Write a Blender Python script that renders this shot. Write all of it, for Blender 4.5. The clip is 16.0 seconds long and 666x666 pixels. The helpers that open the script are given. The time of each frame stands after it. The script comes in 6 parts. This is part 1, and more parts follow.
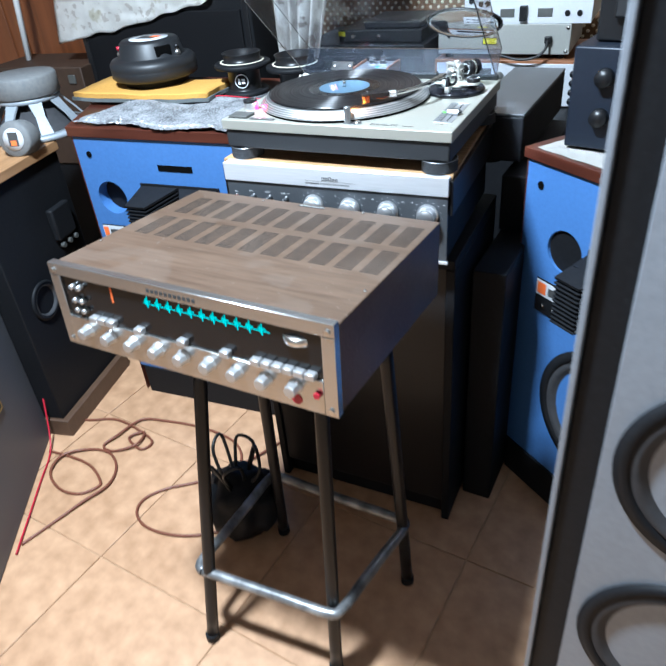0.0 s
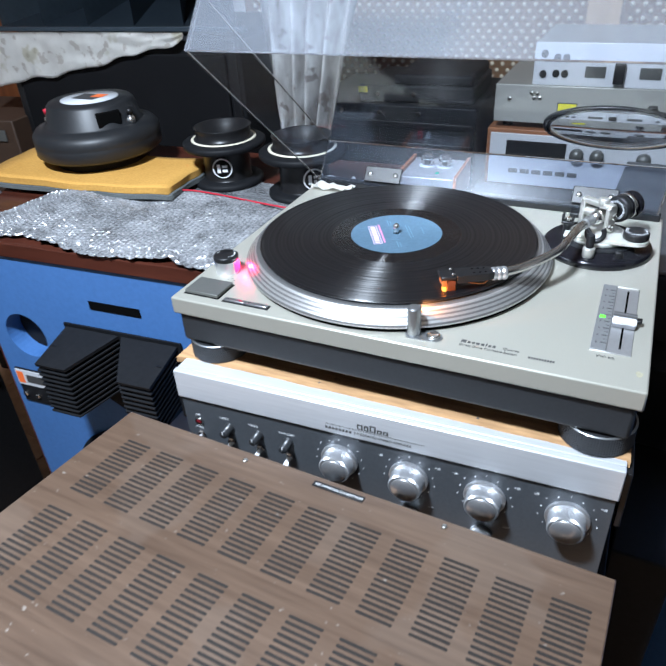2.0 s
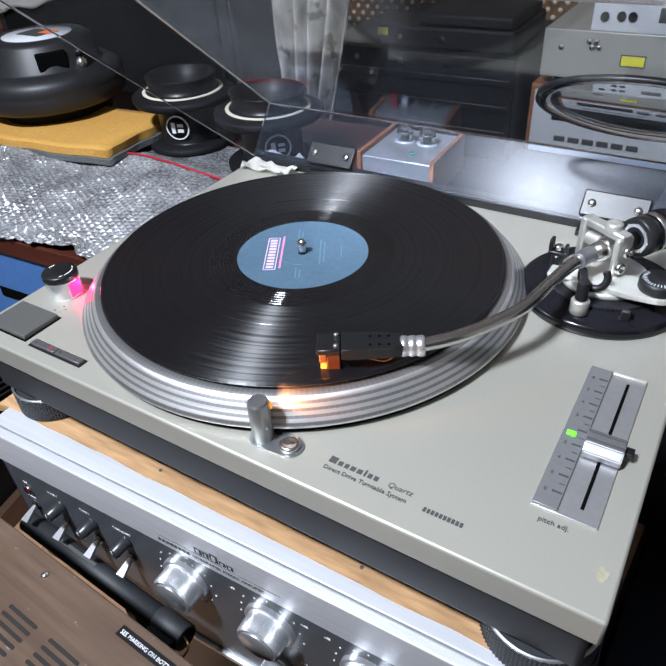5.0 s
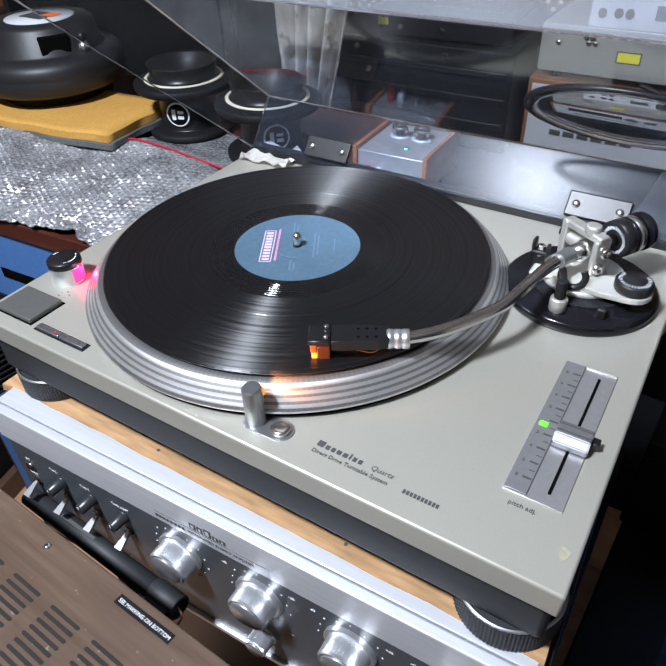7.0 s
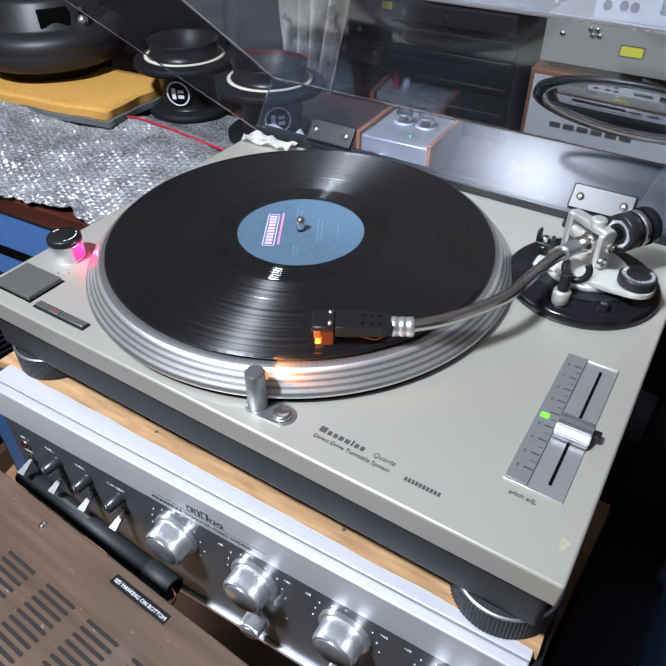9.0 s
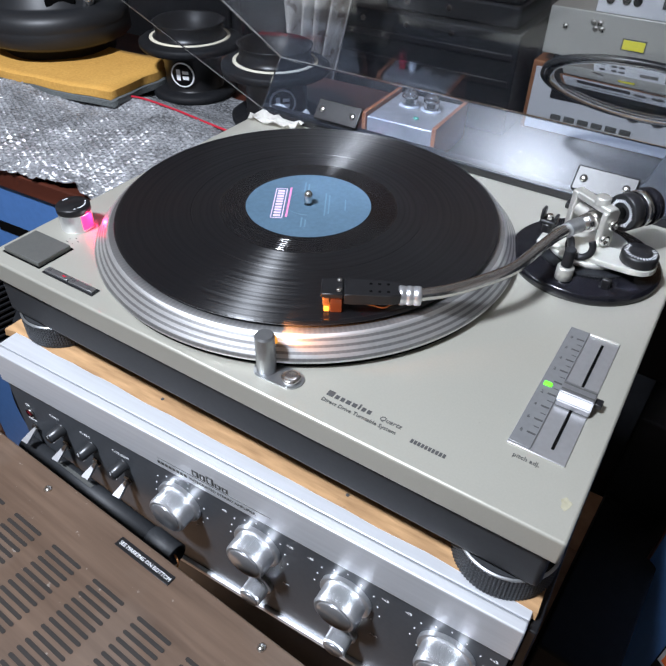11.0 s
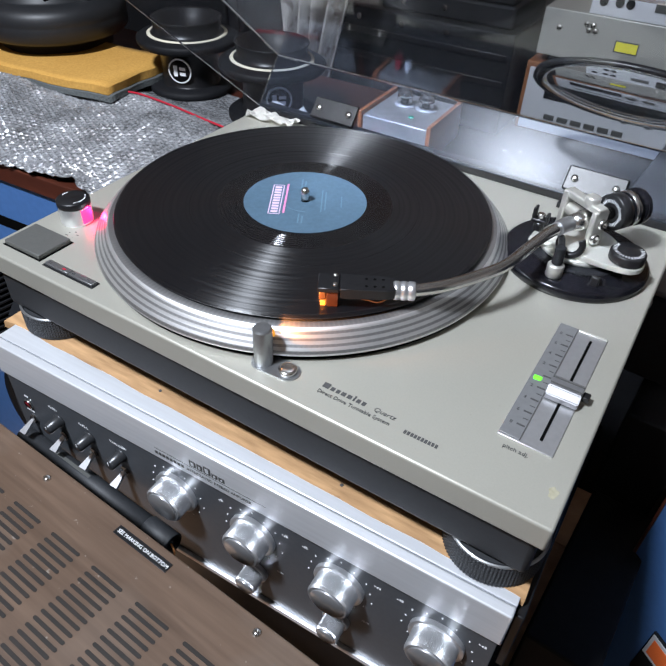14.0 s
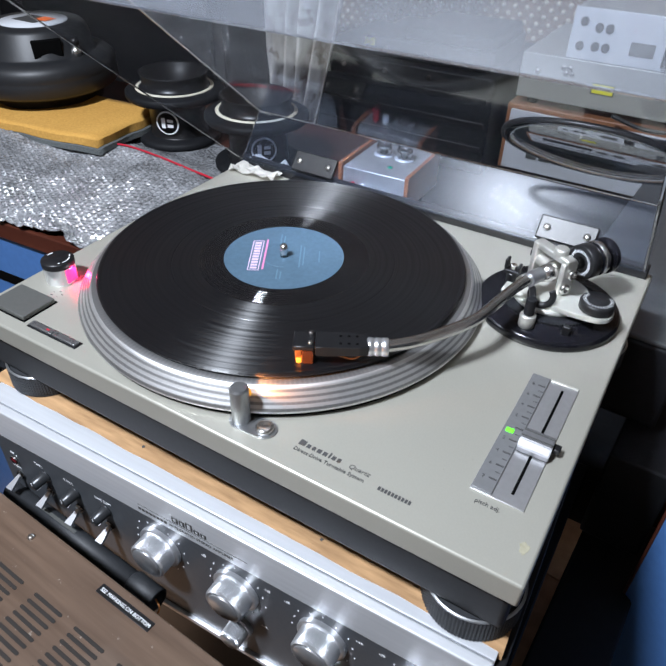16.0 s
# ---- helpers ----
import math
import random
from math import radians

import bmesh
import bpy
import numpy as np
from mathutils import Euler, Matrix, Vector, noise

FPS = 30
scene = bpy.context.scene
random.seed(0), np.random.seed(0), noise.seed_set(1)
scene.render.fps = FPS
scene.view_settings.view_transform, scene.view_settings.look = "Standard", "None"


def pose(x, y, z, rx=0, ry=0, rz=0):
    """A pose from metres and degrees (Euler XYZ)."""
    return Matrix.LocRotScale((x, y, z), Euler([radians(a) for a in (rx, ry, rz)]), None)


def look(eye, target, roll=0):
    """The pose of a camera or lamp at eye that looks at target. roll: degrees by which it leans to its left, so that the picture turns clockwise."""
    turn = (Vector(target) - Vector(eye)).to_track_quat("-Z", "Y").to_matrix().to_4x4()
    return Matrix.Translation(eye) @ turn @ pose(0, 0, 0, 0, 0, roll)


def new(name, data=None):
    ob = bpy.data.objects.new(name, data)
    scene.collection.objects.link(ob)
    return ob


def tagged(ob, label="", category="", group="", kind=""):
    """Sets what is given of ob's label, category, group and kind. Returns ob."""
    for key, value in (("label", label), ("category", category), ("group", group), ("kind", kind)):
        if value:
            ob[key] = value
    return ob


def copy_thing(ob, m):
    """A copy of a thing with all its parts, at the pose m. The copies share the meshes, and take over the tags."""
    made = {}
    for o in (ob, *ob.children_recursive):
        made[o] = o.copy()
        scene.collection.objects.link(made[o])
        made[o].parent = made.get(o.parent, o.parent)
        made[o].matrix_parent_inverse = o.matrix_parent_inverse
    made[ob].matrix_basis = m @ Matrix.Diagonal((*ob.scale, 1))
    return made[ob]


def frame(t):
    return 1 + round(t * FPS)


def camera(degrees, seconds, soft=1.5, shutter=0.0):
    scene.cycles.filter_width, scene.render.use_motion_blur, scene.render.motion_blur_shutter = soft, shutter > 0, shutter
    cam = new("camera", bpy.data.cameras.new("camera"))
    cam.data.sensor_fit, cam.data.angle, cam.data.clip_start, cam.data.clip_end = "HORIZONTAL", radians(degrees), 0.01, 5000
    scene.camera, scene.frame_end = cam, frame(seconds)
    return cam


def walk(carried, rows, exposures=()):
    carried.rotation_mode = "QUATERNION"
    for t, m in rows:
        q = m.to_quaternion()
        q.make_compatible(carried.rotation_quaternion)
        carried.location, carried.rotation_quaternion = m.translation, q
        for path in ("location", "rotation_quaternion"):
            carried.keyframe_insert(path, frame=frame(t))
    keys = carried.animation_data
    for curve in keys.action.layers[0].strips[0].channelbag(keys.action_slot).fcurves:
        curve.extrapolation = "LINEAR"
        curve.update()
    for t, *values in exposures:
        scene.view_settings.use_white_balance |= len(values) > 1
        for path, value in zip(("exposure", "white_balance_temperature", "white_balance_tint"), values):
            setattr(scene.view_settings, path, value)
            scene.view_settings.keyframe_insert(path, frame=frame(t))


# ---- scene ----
cam = camera(54.4, 16.0, 1.7, 0.4)
PATH = [
    (0, (0.743, -1.041, 1.31), (-0.028, 0.431, 0.197), -5.4),
    (0.3, (0.643, -0.933, 1.298), (-0.114, 0.545, 0.184), -5.9),
    (0.5, (0.585, -0.857, 1.292), (-0.175, 0.612, 0.168), -5.4),
    (0.6, (0.569, -0.804, 1.286), (-0.243, 0.639, 0.164), -6.2),
    (1, (0.512, -0.649, 1.281), (-0.392, 0.736, 0.156), -7.8),
    (1.5, (0.46, -0.532, 1.299), (-0.376, 0.925, 0.214), -4.3),
    (2, (0.411, -0.452, 1.298), (-0.34, 1.051, 0.213), -3.6),
    (2.5, (0.403, -0.38, 1.28), (-0.271, 1.129, 0.154), -1.5),
    (3, (0.431, -0.267, 1.266), (-0.333, 1.194, 0.133), -3.1),
    (3.5, (0.442, -0.196, 1.241), (-0.42, 1.178, 0.072), -3.5),
    (4, (0.435, -0.171, 1.237), (-0.452, 1.177, 0.056), -4.1),
    (6.5, (0.453, -0.186, 1.265), (-0.424, 1.109, 0.018), -3.1),
    (7, (0.453, -0.187, 1.265), (-0.41, 1.116, 0.017), -2.5),
    (7.5, (0.456, -0.188, 1.268), (-0.389, 1.117, 0.01), -1.7),
    (8, (0.453, -0.186, 1.26), (-0.372, 1.111, -0.018), -0.9),
    (8.5, (0.448, -0.188, 1.258), (-0.376, 1.103, -0.029), -0.7),
    (9, (0.445, -0.191, 1.264), (-0.378, 1.106, -0.017), -0.2),
    (9.5, (0.444, -0.199, 1.263), (-0.378, 1.098, -0.019), 0.6),
    (10, (0.446, -0.204, 1.256), (-0.364, 1.092, -0.034), 0.5),
    (12.5, (0.446, -0.215, 1.254), (-0.344, 1.092, -0.038), 3.0),
    (13, (0.444, -0.216, 1.254), (-0.34, 1.087, -0.046), 3.1),
    (13.5, (0.441, -0.217, 1.255), (-0.334, 1.087, -0.048), 3.4),
    (14, (0.449, -0.219, 1.259), (-0.329, 1.09, -0.037), 2.5),
    (14.5, (0.45, -0.218, 1.259), (-0.332, 1.094, -0.032), 2.2),
    (15, (0.455, -0.219, 1.262), (-0.342, 1.098, -0.014), 1.1),
    (15.5, (0.462, -0.214, 1.268), (-0.334, 1.123, 0.013), 0.7),
    (16, (0.46, -0.209, 1.279), (-0.348, 1.154, 0.057), 1.3),
]
walk(cam, [(t, look(eye, target, roll)) for t, eye, target, roll in PATH],
     [(0, 1.02, 5750, 2), (0.5, 0.75, 5950, 4), (1.0, 0.50, 6100, 7), (1.5, 0.46, 6050, 7), (2.0, 0.44, 6000, 7), (2.5, 0.20, 6150, 8), (3.0, 0.12, 6250, 9), (4.0, 0.02, 6400, 11),
      (10.0, 0.02, 6400, 12), (12.5, -0.02, 6450, 11), (14.0, -0.08, 6450, 11), (16, -0.05, 6400, 11)])

# ---------- light ----------
world = bpy.data.worlds.new("world")
scene.world = world
world.use_nodes = True
world.node_tree.nodes["Background"].inputs[0].default_value = (0.75, 0.85, 1.0, 1)
world.node_tree.nodes["Background"].inputs[1].default_value = 0.05


def lamp(name, kind, m, energy, colour, size, size_y=None):
    data = bpy.data.lights.new(name, kind)
    data.energy, data.color = energy, colour
    if kind == "AREA":
        data.size = size
        if size_y:
            data.shape, data.size_y = "RECTANGLE", size_y
    else:
        data.shadow_soft_size = size
    ob = new(name, data)
    ob.matrix_world = m
    return ob


lamp("ceiling_light", "AREA", look((-0.055, -0.66, 2.34), (0.0, -0.30, 0.6)), 68, (0.80, 0.87, 0.97), 0.20, 0.14)
glint = lamp("stylus_light", "SPOT", look((0.2605, 0.0262, 1.0000), (0.276, 0.062, 0.990)), 0.35, (1.0, 0.36, 0.10), 0.002)
glint.data.spot_size, glint.data.spot_blend = radians(85), 0.6
lamp("strobe_light", "POINT", pose(0.0425, 0.0775, 0.985), 0.025, (1.0, 0.02, 0.14), 0.002)


# ---------- materials ----------
def mat(name, base, rough=0.5, metal=0.0, vary=0.15, scale=40.0, bump=0.05, coarse=4.0, stretch=(1, 1, 1), alt=None, spec=0.5, coat=0.0):
    m = bpy.data.materials.new(name)
    m.use_nodes = True
    nt = m.node_tree
    n, l = nt.nodes, nt.links
    b = n["Principled BSDF"]
    tc = n.new("ShaderNodeTexCoord")
    mp = n.new("ShaderNodeMapping")
    mp.inputs["Scale"].default_value = stretch
    l.new(tc.outputs["Object"], mp.inputs["Vector"])
    fine, big = n.new("ShaderNodeTexNoise"), n.new("ShaderNodeTexNoise")
    fine.inputs["Scale"].default_value, fine.inputs["Detail"].default_value = scale, 5
    big.inputs["Scale"].default_value, big.inputs["Detail"].default_value = coarse, 3
    l.new(mp.outputs[0], fine.inputs["Vector"]), l.new(mp.outputs[0], big.inputs["Vector"])
    add = n.new("ShaderNodeMath")
    add.operation = "MULTIPLY_ADD"
    l.new(fine.outputs[0], add.inputs[0])
    add.inputs[1].default_value = 0.6
    half = n.new("ShaderNodeMath")
    half.operation = "MULTIPLY"
    l.new(big.outputs[0], half.inputs[0])
    half.inputs[1].default_value = 0.4
    l.new(half.outputs[0], add.inputs[2])
    ramp = n.new("ShaderNodeValToRGB")
    lo = [c * (1 - vary) for c in base]
    hi = [min(1, c * (1 + vary)) for c in (alt or base)]
    ramp.color_ramp.elements[0].position, ramp.color_ramp.elements[1].position = 0.3, 0.7
    ramp.color_ramp.elements[0].color, ramp.color_ramp.elements[1].color = (*lo, 1), (*hi, 1)
    l.new(add.outputs[0], ramp.inputs[0])
    l.new(ramp.outputs[0], b.inputs["Base Color"])
    rr = n.new("ShaderNodeMapRange")
    rr.inputs["To Min"].default_value, rr.inputs["To Max"].default_value = max(0.02, rough * 0.8), min(1, rough * 1.2)
    l.new(big.outputs[0], rr.inputs[0]), l.new(rr.outputs[0], b.inputs["Roughness"])
    b.inputs["Metallic"].default_value = metal
    b.inputs["Specular IOR Level"].default_value = spec
    b.inputs["Coat Weight"].default_value = coat
    if bump:
        bp = n.new("ShaderNodeBump")
        bp.inputs["Strength"].default_value, bp.inputs["Distance"].default_value = bump, 0.002
        l.new(fine.outputs[0], bp.inputs["Height"]), l.new(bp.outputs[0], b.inputs["Normal"])
    return m


def specks(m, colour, scale, cut, amount=0.7):
    """Scatters small uneven flecks of dust or print over a material."""
    nt = m.node_tree
    n, l = nt.nodes, nt.links
    b = n["Principled BSDF"]
    old = b.inputs["Base Color"].links[0].from_socket
    tc = n.new("ShaderNodeTexCoord")
    ns = n.new("ShaderNodeTexNoise")
    ns.inputs["Scale"].default_value, ns.inputs["Detail"].default_value = scale, 3
    l.new(tc.outputs["Object"], ns.inputs["Vector"])
    mr = n.new("ShaderNodeMapRange")
    mr.inputs["From Min"].default_value, mr.inputs["From Max"].default_value = cut, cut + 0.05
    mr.inputs["To Min"].default_value, mr.inputs["To Max"].default_value = 0.0, amount
    l.new(ns.outputs[0], mr.inputs[0])
    mix = n.new("ShaderNodeMix")
    mix.data_type = "RGBA"
    l.new(mr.outputs[0], mix.inputs["Factor"])
    l.new(old, mix.inputs["A"])
    mix.inputs["B"].default_value = (*colour, 1)
    l.new(mix.outputs["Result"], b.inputs["Base Color"])


def glow(name, colour, strength):
    m = bpy.data.materials.new(name)
    m.use_nodes = True
    b = m.node_tree.nodes["Principled BSDF"]
    b.inputs["Base Color"].default_value = (*colour, 1)
    b.inputs["Emission Color"].default_value = (*colour, 1)
    b.inputs["Emission Strength"].default_value = strength
    return m


def clear(name, tint, rough, ior=1.49, haze=1.0):
    m = bpy.data.materials.new(name)
    m.use_nodes = True
    b = m.node_tree.nodes["Principled BSDF"]
    b.inputs["Base Color"].default_value = (*tint, 1)
    b.inputs["Transmission Weight"].default_value = haze
    b.inputs["Roughness"].default_value = rough
    b.inputs["IOR"].default_value = ior
    return m


PLATE = mat("silver_grey_paint", (0.43, 0.42, 0.365), 0.40, 0.5, 0.04, 900, 0.02, 3)
LIP = mat("bright_edge", (0.72, 0.72, 0.66), 0.3, 0.6, 0.04, 500, 0.0, 3)
BASE = mat("dark_grey_rubber", (0.016, 0.0175, 0.020), 0.6, 0, 0.2, 300, 0.05, 6)
BLACK = mat("black_plastic", (0.009, 0.009, 0.010), 0.35, 0, 0.25, 200, 0.02, 6, spec=0.35)
BLACKM = mat("black_matt", (0.008, 0.0085, 0.010), 0.6, 0, 0.3, 120, 0.08, 6, spec=0.18)
# near-black for openings that are not cut: their inner shade as colour
VOID = mat("hole_shade", (0.004, 0.004, 0.004), 0.9, 0, 0.1, 50, 0, spec=0.0)
CHROME = mat("chrome", (0.72, 0.71, 0.69), 0.2, 1.0, 0.05, 80, 0.0, 5)
ALU = mat("brushed_aluminium", (0.76, 0.78, 0.81), 0.42, 0.6, 0.07, 300, 0.02, 3, (0.05, 1, 1))
ALUK = mat("polished_turned_aluminium", (0.74, 0.75, 0.77), 0.30, 0.88, 0.06, 300, 0.02, 4)
KEYM = mat("bright_silver_metal", (0.60, 0.60, 0.60), 0.30, 0.75, 0.05, 200, 0.01, 4)
ALUD = mat("satin_steel", (0.38, 0.39, 0.40), 0.33, 0.9, 0.06, 300, 0.02, 3)
GUN = mat("grey_button", (0.115, 0.117, 0.11), 0.4, 0.4, 0.08, 400, 0.02, 5)
DKPANEL = mat("charcoal_panel", (0.088, 0.095, 0.105), 0.38, 0.4, 0.1, 300, 0.02, 4)
WHITE = mat("white_print", (0.75, 0.76, 0.77), 0.5, 0, 0.05, 60, 0)
INK = mat("dark_print", (0.05, 0.05, 0.05), 0.6, 0, 0.05, 60, 0)
PLANK = mat("pine_plank", (0.27, 0.145, 0.062), 0.7, 0, 0.3, 220, 0.3, 14, (0.15, 1, 1), (0.40, 0.24, 0.115))
TEAK = mat("brown_wood_grain_vinyl", (0.070, 0.042, 0.027), 0.40, 0, 0.18, 190, 0.05, 9, (0.06, 1, 1), (0.105, 0.068, 0.046))
RED_WOOD = mat("red_brown_wood", (0.042, 0.011, 0.007), 0.3, 0, 0.3, 60, 0.06, 6, (0.1, 1, 1), (0.075, 0.021, 0.012))
CABWOOD = mat("orange_brown_wood", (0.10, 0.028, 0.010), 0.38, 0, 0.3, 30, 0.05, 4, (1, 1, 0.08), (0.17, 0.055, 0.018))
BLUE = mat("blue_paint", (0.062, 0.155, 0.375), 0.42, 0, 0.10, 120, 0.06, 3)
GREYP = mat("grey_paint", (0.23, 0.25, 0.28), 0.45, 0, 0.1, 100, 0.05, 4)
CASTG = mat("light_grey_cast_metal", (0.30, 0.33, 0.36), 0.45, 0.2, 0.12, 120, 0.08, 5)
MAGNET = mat("dusty_grey_magnet", (0.13, 0.135, 0.14), 0.7, 0, 0.12, 90, 0.1, 9, (1, 1, 1), (0.155, 0.155, 0.15))
CONE = mat("dark_paper_cone", (0.03, 0.03, 0.033), 0.75, 0, 0.25, 90, 0.1, 8)
FOAMY = mat("yellow_foam", (0.50, 0.25, 0.045), 0.9, 0, 0.12, 260, 0.2, 8, (1, 1, 1), (0.56, 0.31, 0.070))
FOAMG = mat("grey_scourer", (0.10, 0.11, 0.11), 0.95, 0, 0.4, 400, 0.8, 12)
CLOTH = mat("off_white_floral_cloth", (0.62, 0.6, 0.56), 0.85, 0, 0.08, 200, 0.2, 9)
CLOTHP = mat("faded_print_cloth", (0.22, 0.15, 0.10), 0.85, 0, 0.35, 22, 0.15, 11, (1, 1, 0.45), (0.78, 0.76, 0.72))
SILVERD = mat("beige_grey_metal_case", (0.36, 0.36, 0.33), 0.45, 0.3, 0.06, 200, 0.03, 3)
WHITEP = mat("white_metal_panel", (0.68, 0.7, 0.73), 0.4, 0.3, 0.05, 200, 0.02, 3)
YEL = mat("yellow_sticker", (0.75, 0.7, 0.02), 0.5, 0, 0.05, 60, 0)
ORANGE = mat("orange_sticker", (0.85, 0.17, 0.04), 0.5, 0, 0.05, 60, 0)
GLOSSB = mat("gloss_black_plastic", (0.006, 0.006, 0.008), 0.14, 0, 0.25, 200, 0.0, 6, spec=0.35)
# colour of the shaded inside of the vent slots
VENTM = mat("dark_brown_slot_shade", (0.010, 0.007, 0.005), 0.8, 0, 0.4, 90, 0, 12)
STRIPM = mat("mid_grey_scale", (0.20, 0.203, 0.207), 0.4, 0.4, 0.08, 300, 0.02, 5)
FADERM = mat("brushed_bright_steel", (0.52, 0.52, 0.53), 0.36, 0.8, 0.06, 300, 0.02, 3)
KNOBM = mat("worn_bright_steel", (0.30, 0.30, 0.31), 0.46, 0.85, 0.1, 300, 0.03, 5)
LABELW = mat("grey_white_label", (0.55, 0.57, 0.6), 0.5, 0, 0.06, 60, 0)
WIRE = mat("brown_copper_cord", (0.17, 0.055, 0.03), 0.45, 0, 0.15, 200, 0.02)
REDW = mat("red_cable", (0.45, 0.015, 0.035), 0.4, 0, 0.1, 100, 0)
CABLE = mat("black_cable", (0.012, 0.012, 0.012), 0.4, 0, 0.1, 100, 0)
GOLD = mat("gold_print", (0.5, 0.36, 0.12), 0.4, 0.7, 0.1, 100, 0)
CARTB = mat("dark_copper_plastic", (0.10, 0.035, 0.015), 0.25, 0.3, 0.1, 200, 0)
COPPER = mat("copper_cartridge", (0.75, 0.33, 0.13), 0.3, 0.8, 0.1, 200, 0)
# assumed tone of the unseen walls, set by the light they bounce
CREAM = mat("cream_wall_paint", (0.50, 0.48, 0.45), 0.8, 0, 0.1, 60, 0.1, 2)
CEIL = mat("white_ceiling_paint", (0.75, 0.75, 0.74), 0.9, 0, 0.05, 60, 0.1, 2)
TEAL = glow("teal_dial_light", (0.01, 0.42, 0.42), 0.55)
LEDG = glow("green_led", (0.10, 1.0, 0.02), 1.6)
LEDR = glow("red_strobe_window", (1.0, 0.03, 0.16), 2.0)
# for the lamp eye, and for lamplight on the stylus guard
AMBER = glow("amber_glow_plastic", (1.0, 0.42, 0.05), 0.8)
LID = clear("clear_acrylic", (0.90, 0.92, 0.95), 0.0, 1.2, 0.992)
LIDB = clear("scratched_acrylic", (0.52, 0.59, 0.73), 0.0, 1.07, 0.99)
LIDB.node_tree.nodes["Principled BSDF"].inputs["Coat Weight"].default_value = 0.09
LIDB.node_tree.nodes["Principled BSDF"].inputs["Specular IOR Level"].default_value = 0.03
LIDB.node_tree.nodes["Principled BSDF"].inputs["Coat Roughness"].default_value = 0.23
LIDF = clear("hazy_front_acrylic", (0.80, 0.84, 0.92), 0.0, 1.15, 0.95)
LIDF.node_tree.nodes["Principled BSDF"].inputs["Coat Weight"].default_value = 0.05
LIDF.node_tree.nodes["Principled BSDF"].inputs["Coat Roughness"].default_value = 0.3
LIDS = clear("side_acrylic", (0.90, 0.92, 0.95), 0.0, 1.22, 0.99)
SATIN = mat("satin_cast_alloy", (0.50, 0.49, 0.45), 0.38, 0.7, 0.06, 300, 0.03, 5)
specks(TEAK, (0.30, 0.27, 0.24), 170, 0.70, 0.6)
specks(TEAK, (0.14, 0.108, 0.086), 9, 0.52, 0.22)
specks(PLATE, (0.30, 0.28, 0.22), 260, 0.74, 0.5)
specks(PLANK, (0.09, 0.05, 0.03), 60, 0.70, 0.6)
specks(BLACKM, (0.05, 0.05, 0.05), 240, 0.72, 0.35)
LENS = clear("clear_lens", (0.97, 0.98, 0.99), 0.0, 1.49, 1.0)
GLASS = clear("valve_glass", (0.95, 0.96, 0.96), 0.0, 1.2)


# ---------- building ----------
def part(name, bm, material, parent=None, label=""):
    me = bpy.data.meshes.new(name)
    bmesh.ops.recalc_face_normals(bm, faces=bm.faces)
    bm.to_mesh(me)
    bm.free()
    for m in material if isinstance(material, (list, tuple)) else (material,):
        me.materials.append(m)
    ob = new(name, me)
    if parent:
        ob.parent = parent
    if label:
        tagged(ob, label)
    return ob


def thing(name, m, label, category, group="", kind=""):
    ob = new(name)
    ob.empty_display_size = 0.02
    ob.matrix_world = m
    return tagged(ob, label, category, group, kind)


def single(name, bm, material, m, label, category, group="", kind=""):
    ob = part(name, bm, material)
    ob.matrix_world = m
    return tagged(ob, label, category, group, kind)


def box(x0, x1, y0, y1, z0, z1, bev=0.0, seg=2, bm=None, idx=0):
    bm = bm or bmesh.new()
    v = [bm.verts.new((x, y, z)) for x in (x0, x1) for y in (y0, y1) for z in (z0, z1)]
    fs = [bm.faces.new([v[i] for i in q]) for q in ((0, 1, 3, 2), (4, 6, 7, 5), (0, 4, 5, 1), (2, 3, 7, 6), (0, 2, 6, 4), (1, 5, 7, 3))]
    for f in fs:
        f.material_index = idx
    if bev:
        es = list({e for f in fs for e in f.edges})
        r = bmesh.ops.bevel(bm, geom=es, offset=bev, segments=seg, profile=0.5, affect="EDGES")
        for f in r["faces"]:
            f.smooth, f.material_index = True, idx
    return bm


def turn(profile, seg=48, bm=None, m=None, idx=0, smooth=True):
    """A turned body about z from (radius, height) pairs, closed where the radius is 0."""
    bm = bm or bmesh.new()
    rings = []
    for r, z in profile:
        if r < 1e-6:
            rings.append([bm.verts.new((0, 0, z))])
        else:
            rings.append([bm.verts.new((r * math.cos(2 * math.pi * k / seg), r * math.sin(2 * math.pi * k / seg), z)) for k in range(seg)])
    made = []
    for a, b in zip(rings, rings[1:]):
        for k in range(seg):
            j = (k + 1) % seg
            q = [a[0]] if len(a) == 1 else [a[k], a[j]]
            q += [b[0]] if len(b) == 1 else [b[j], b[k]]
            if len(q) > 2:
                f = bm.faces.new(q)
                f.smooth, f.material_index = smooth, idx
                made.append(f)
    if m is not None:
        bmesh.ops.transform(bm, matrix=m, verts=list({v for r in rings for v in r}))
    return bm


def rod(r, h, seg=32, bev=0.0, bm=None, m=None, idx=0):
    b = bev or 0.0001
    return turn([(0, 0), (r - b, 0), (r, b), (r, h - b), (r - b, h), (0, h)], seg, bm, m, idx, False)


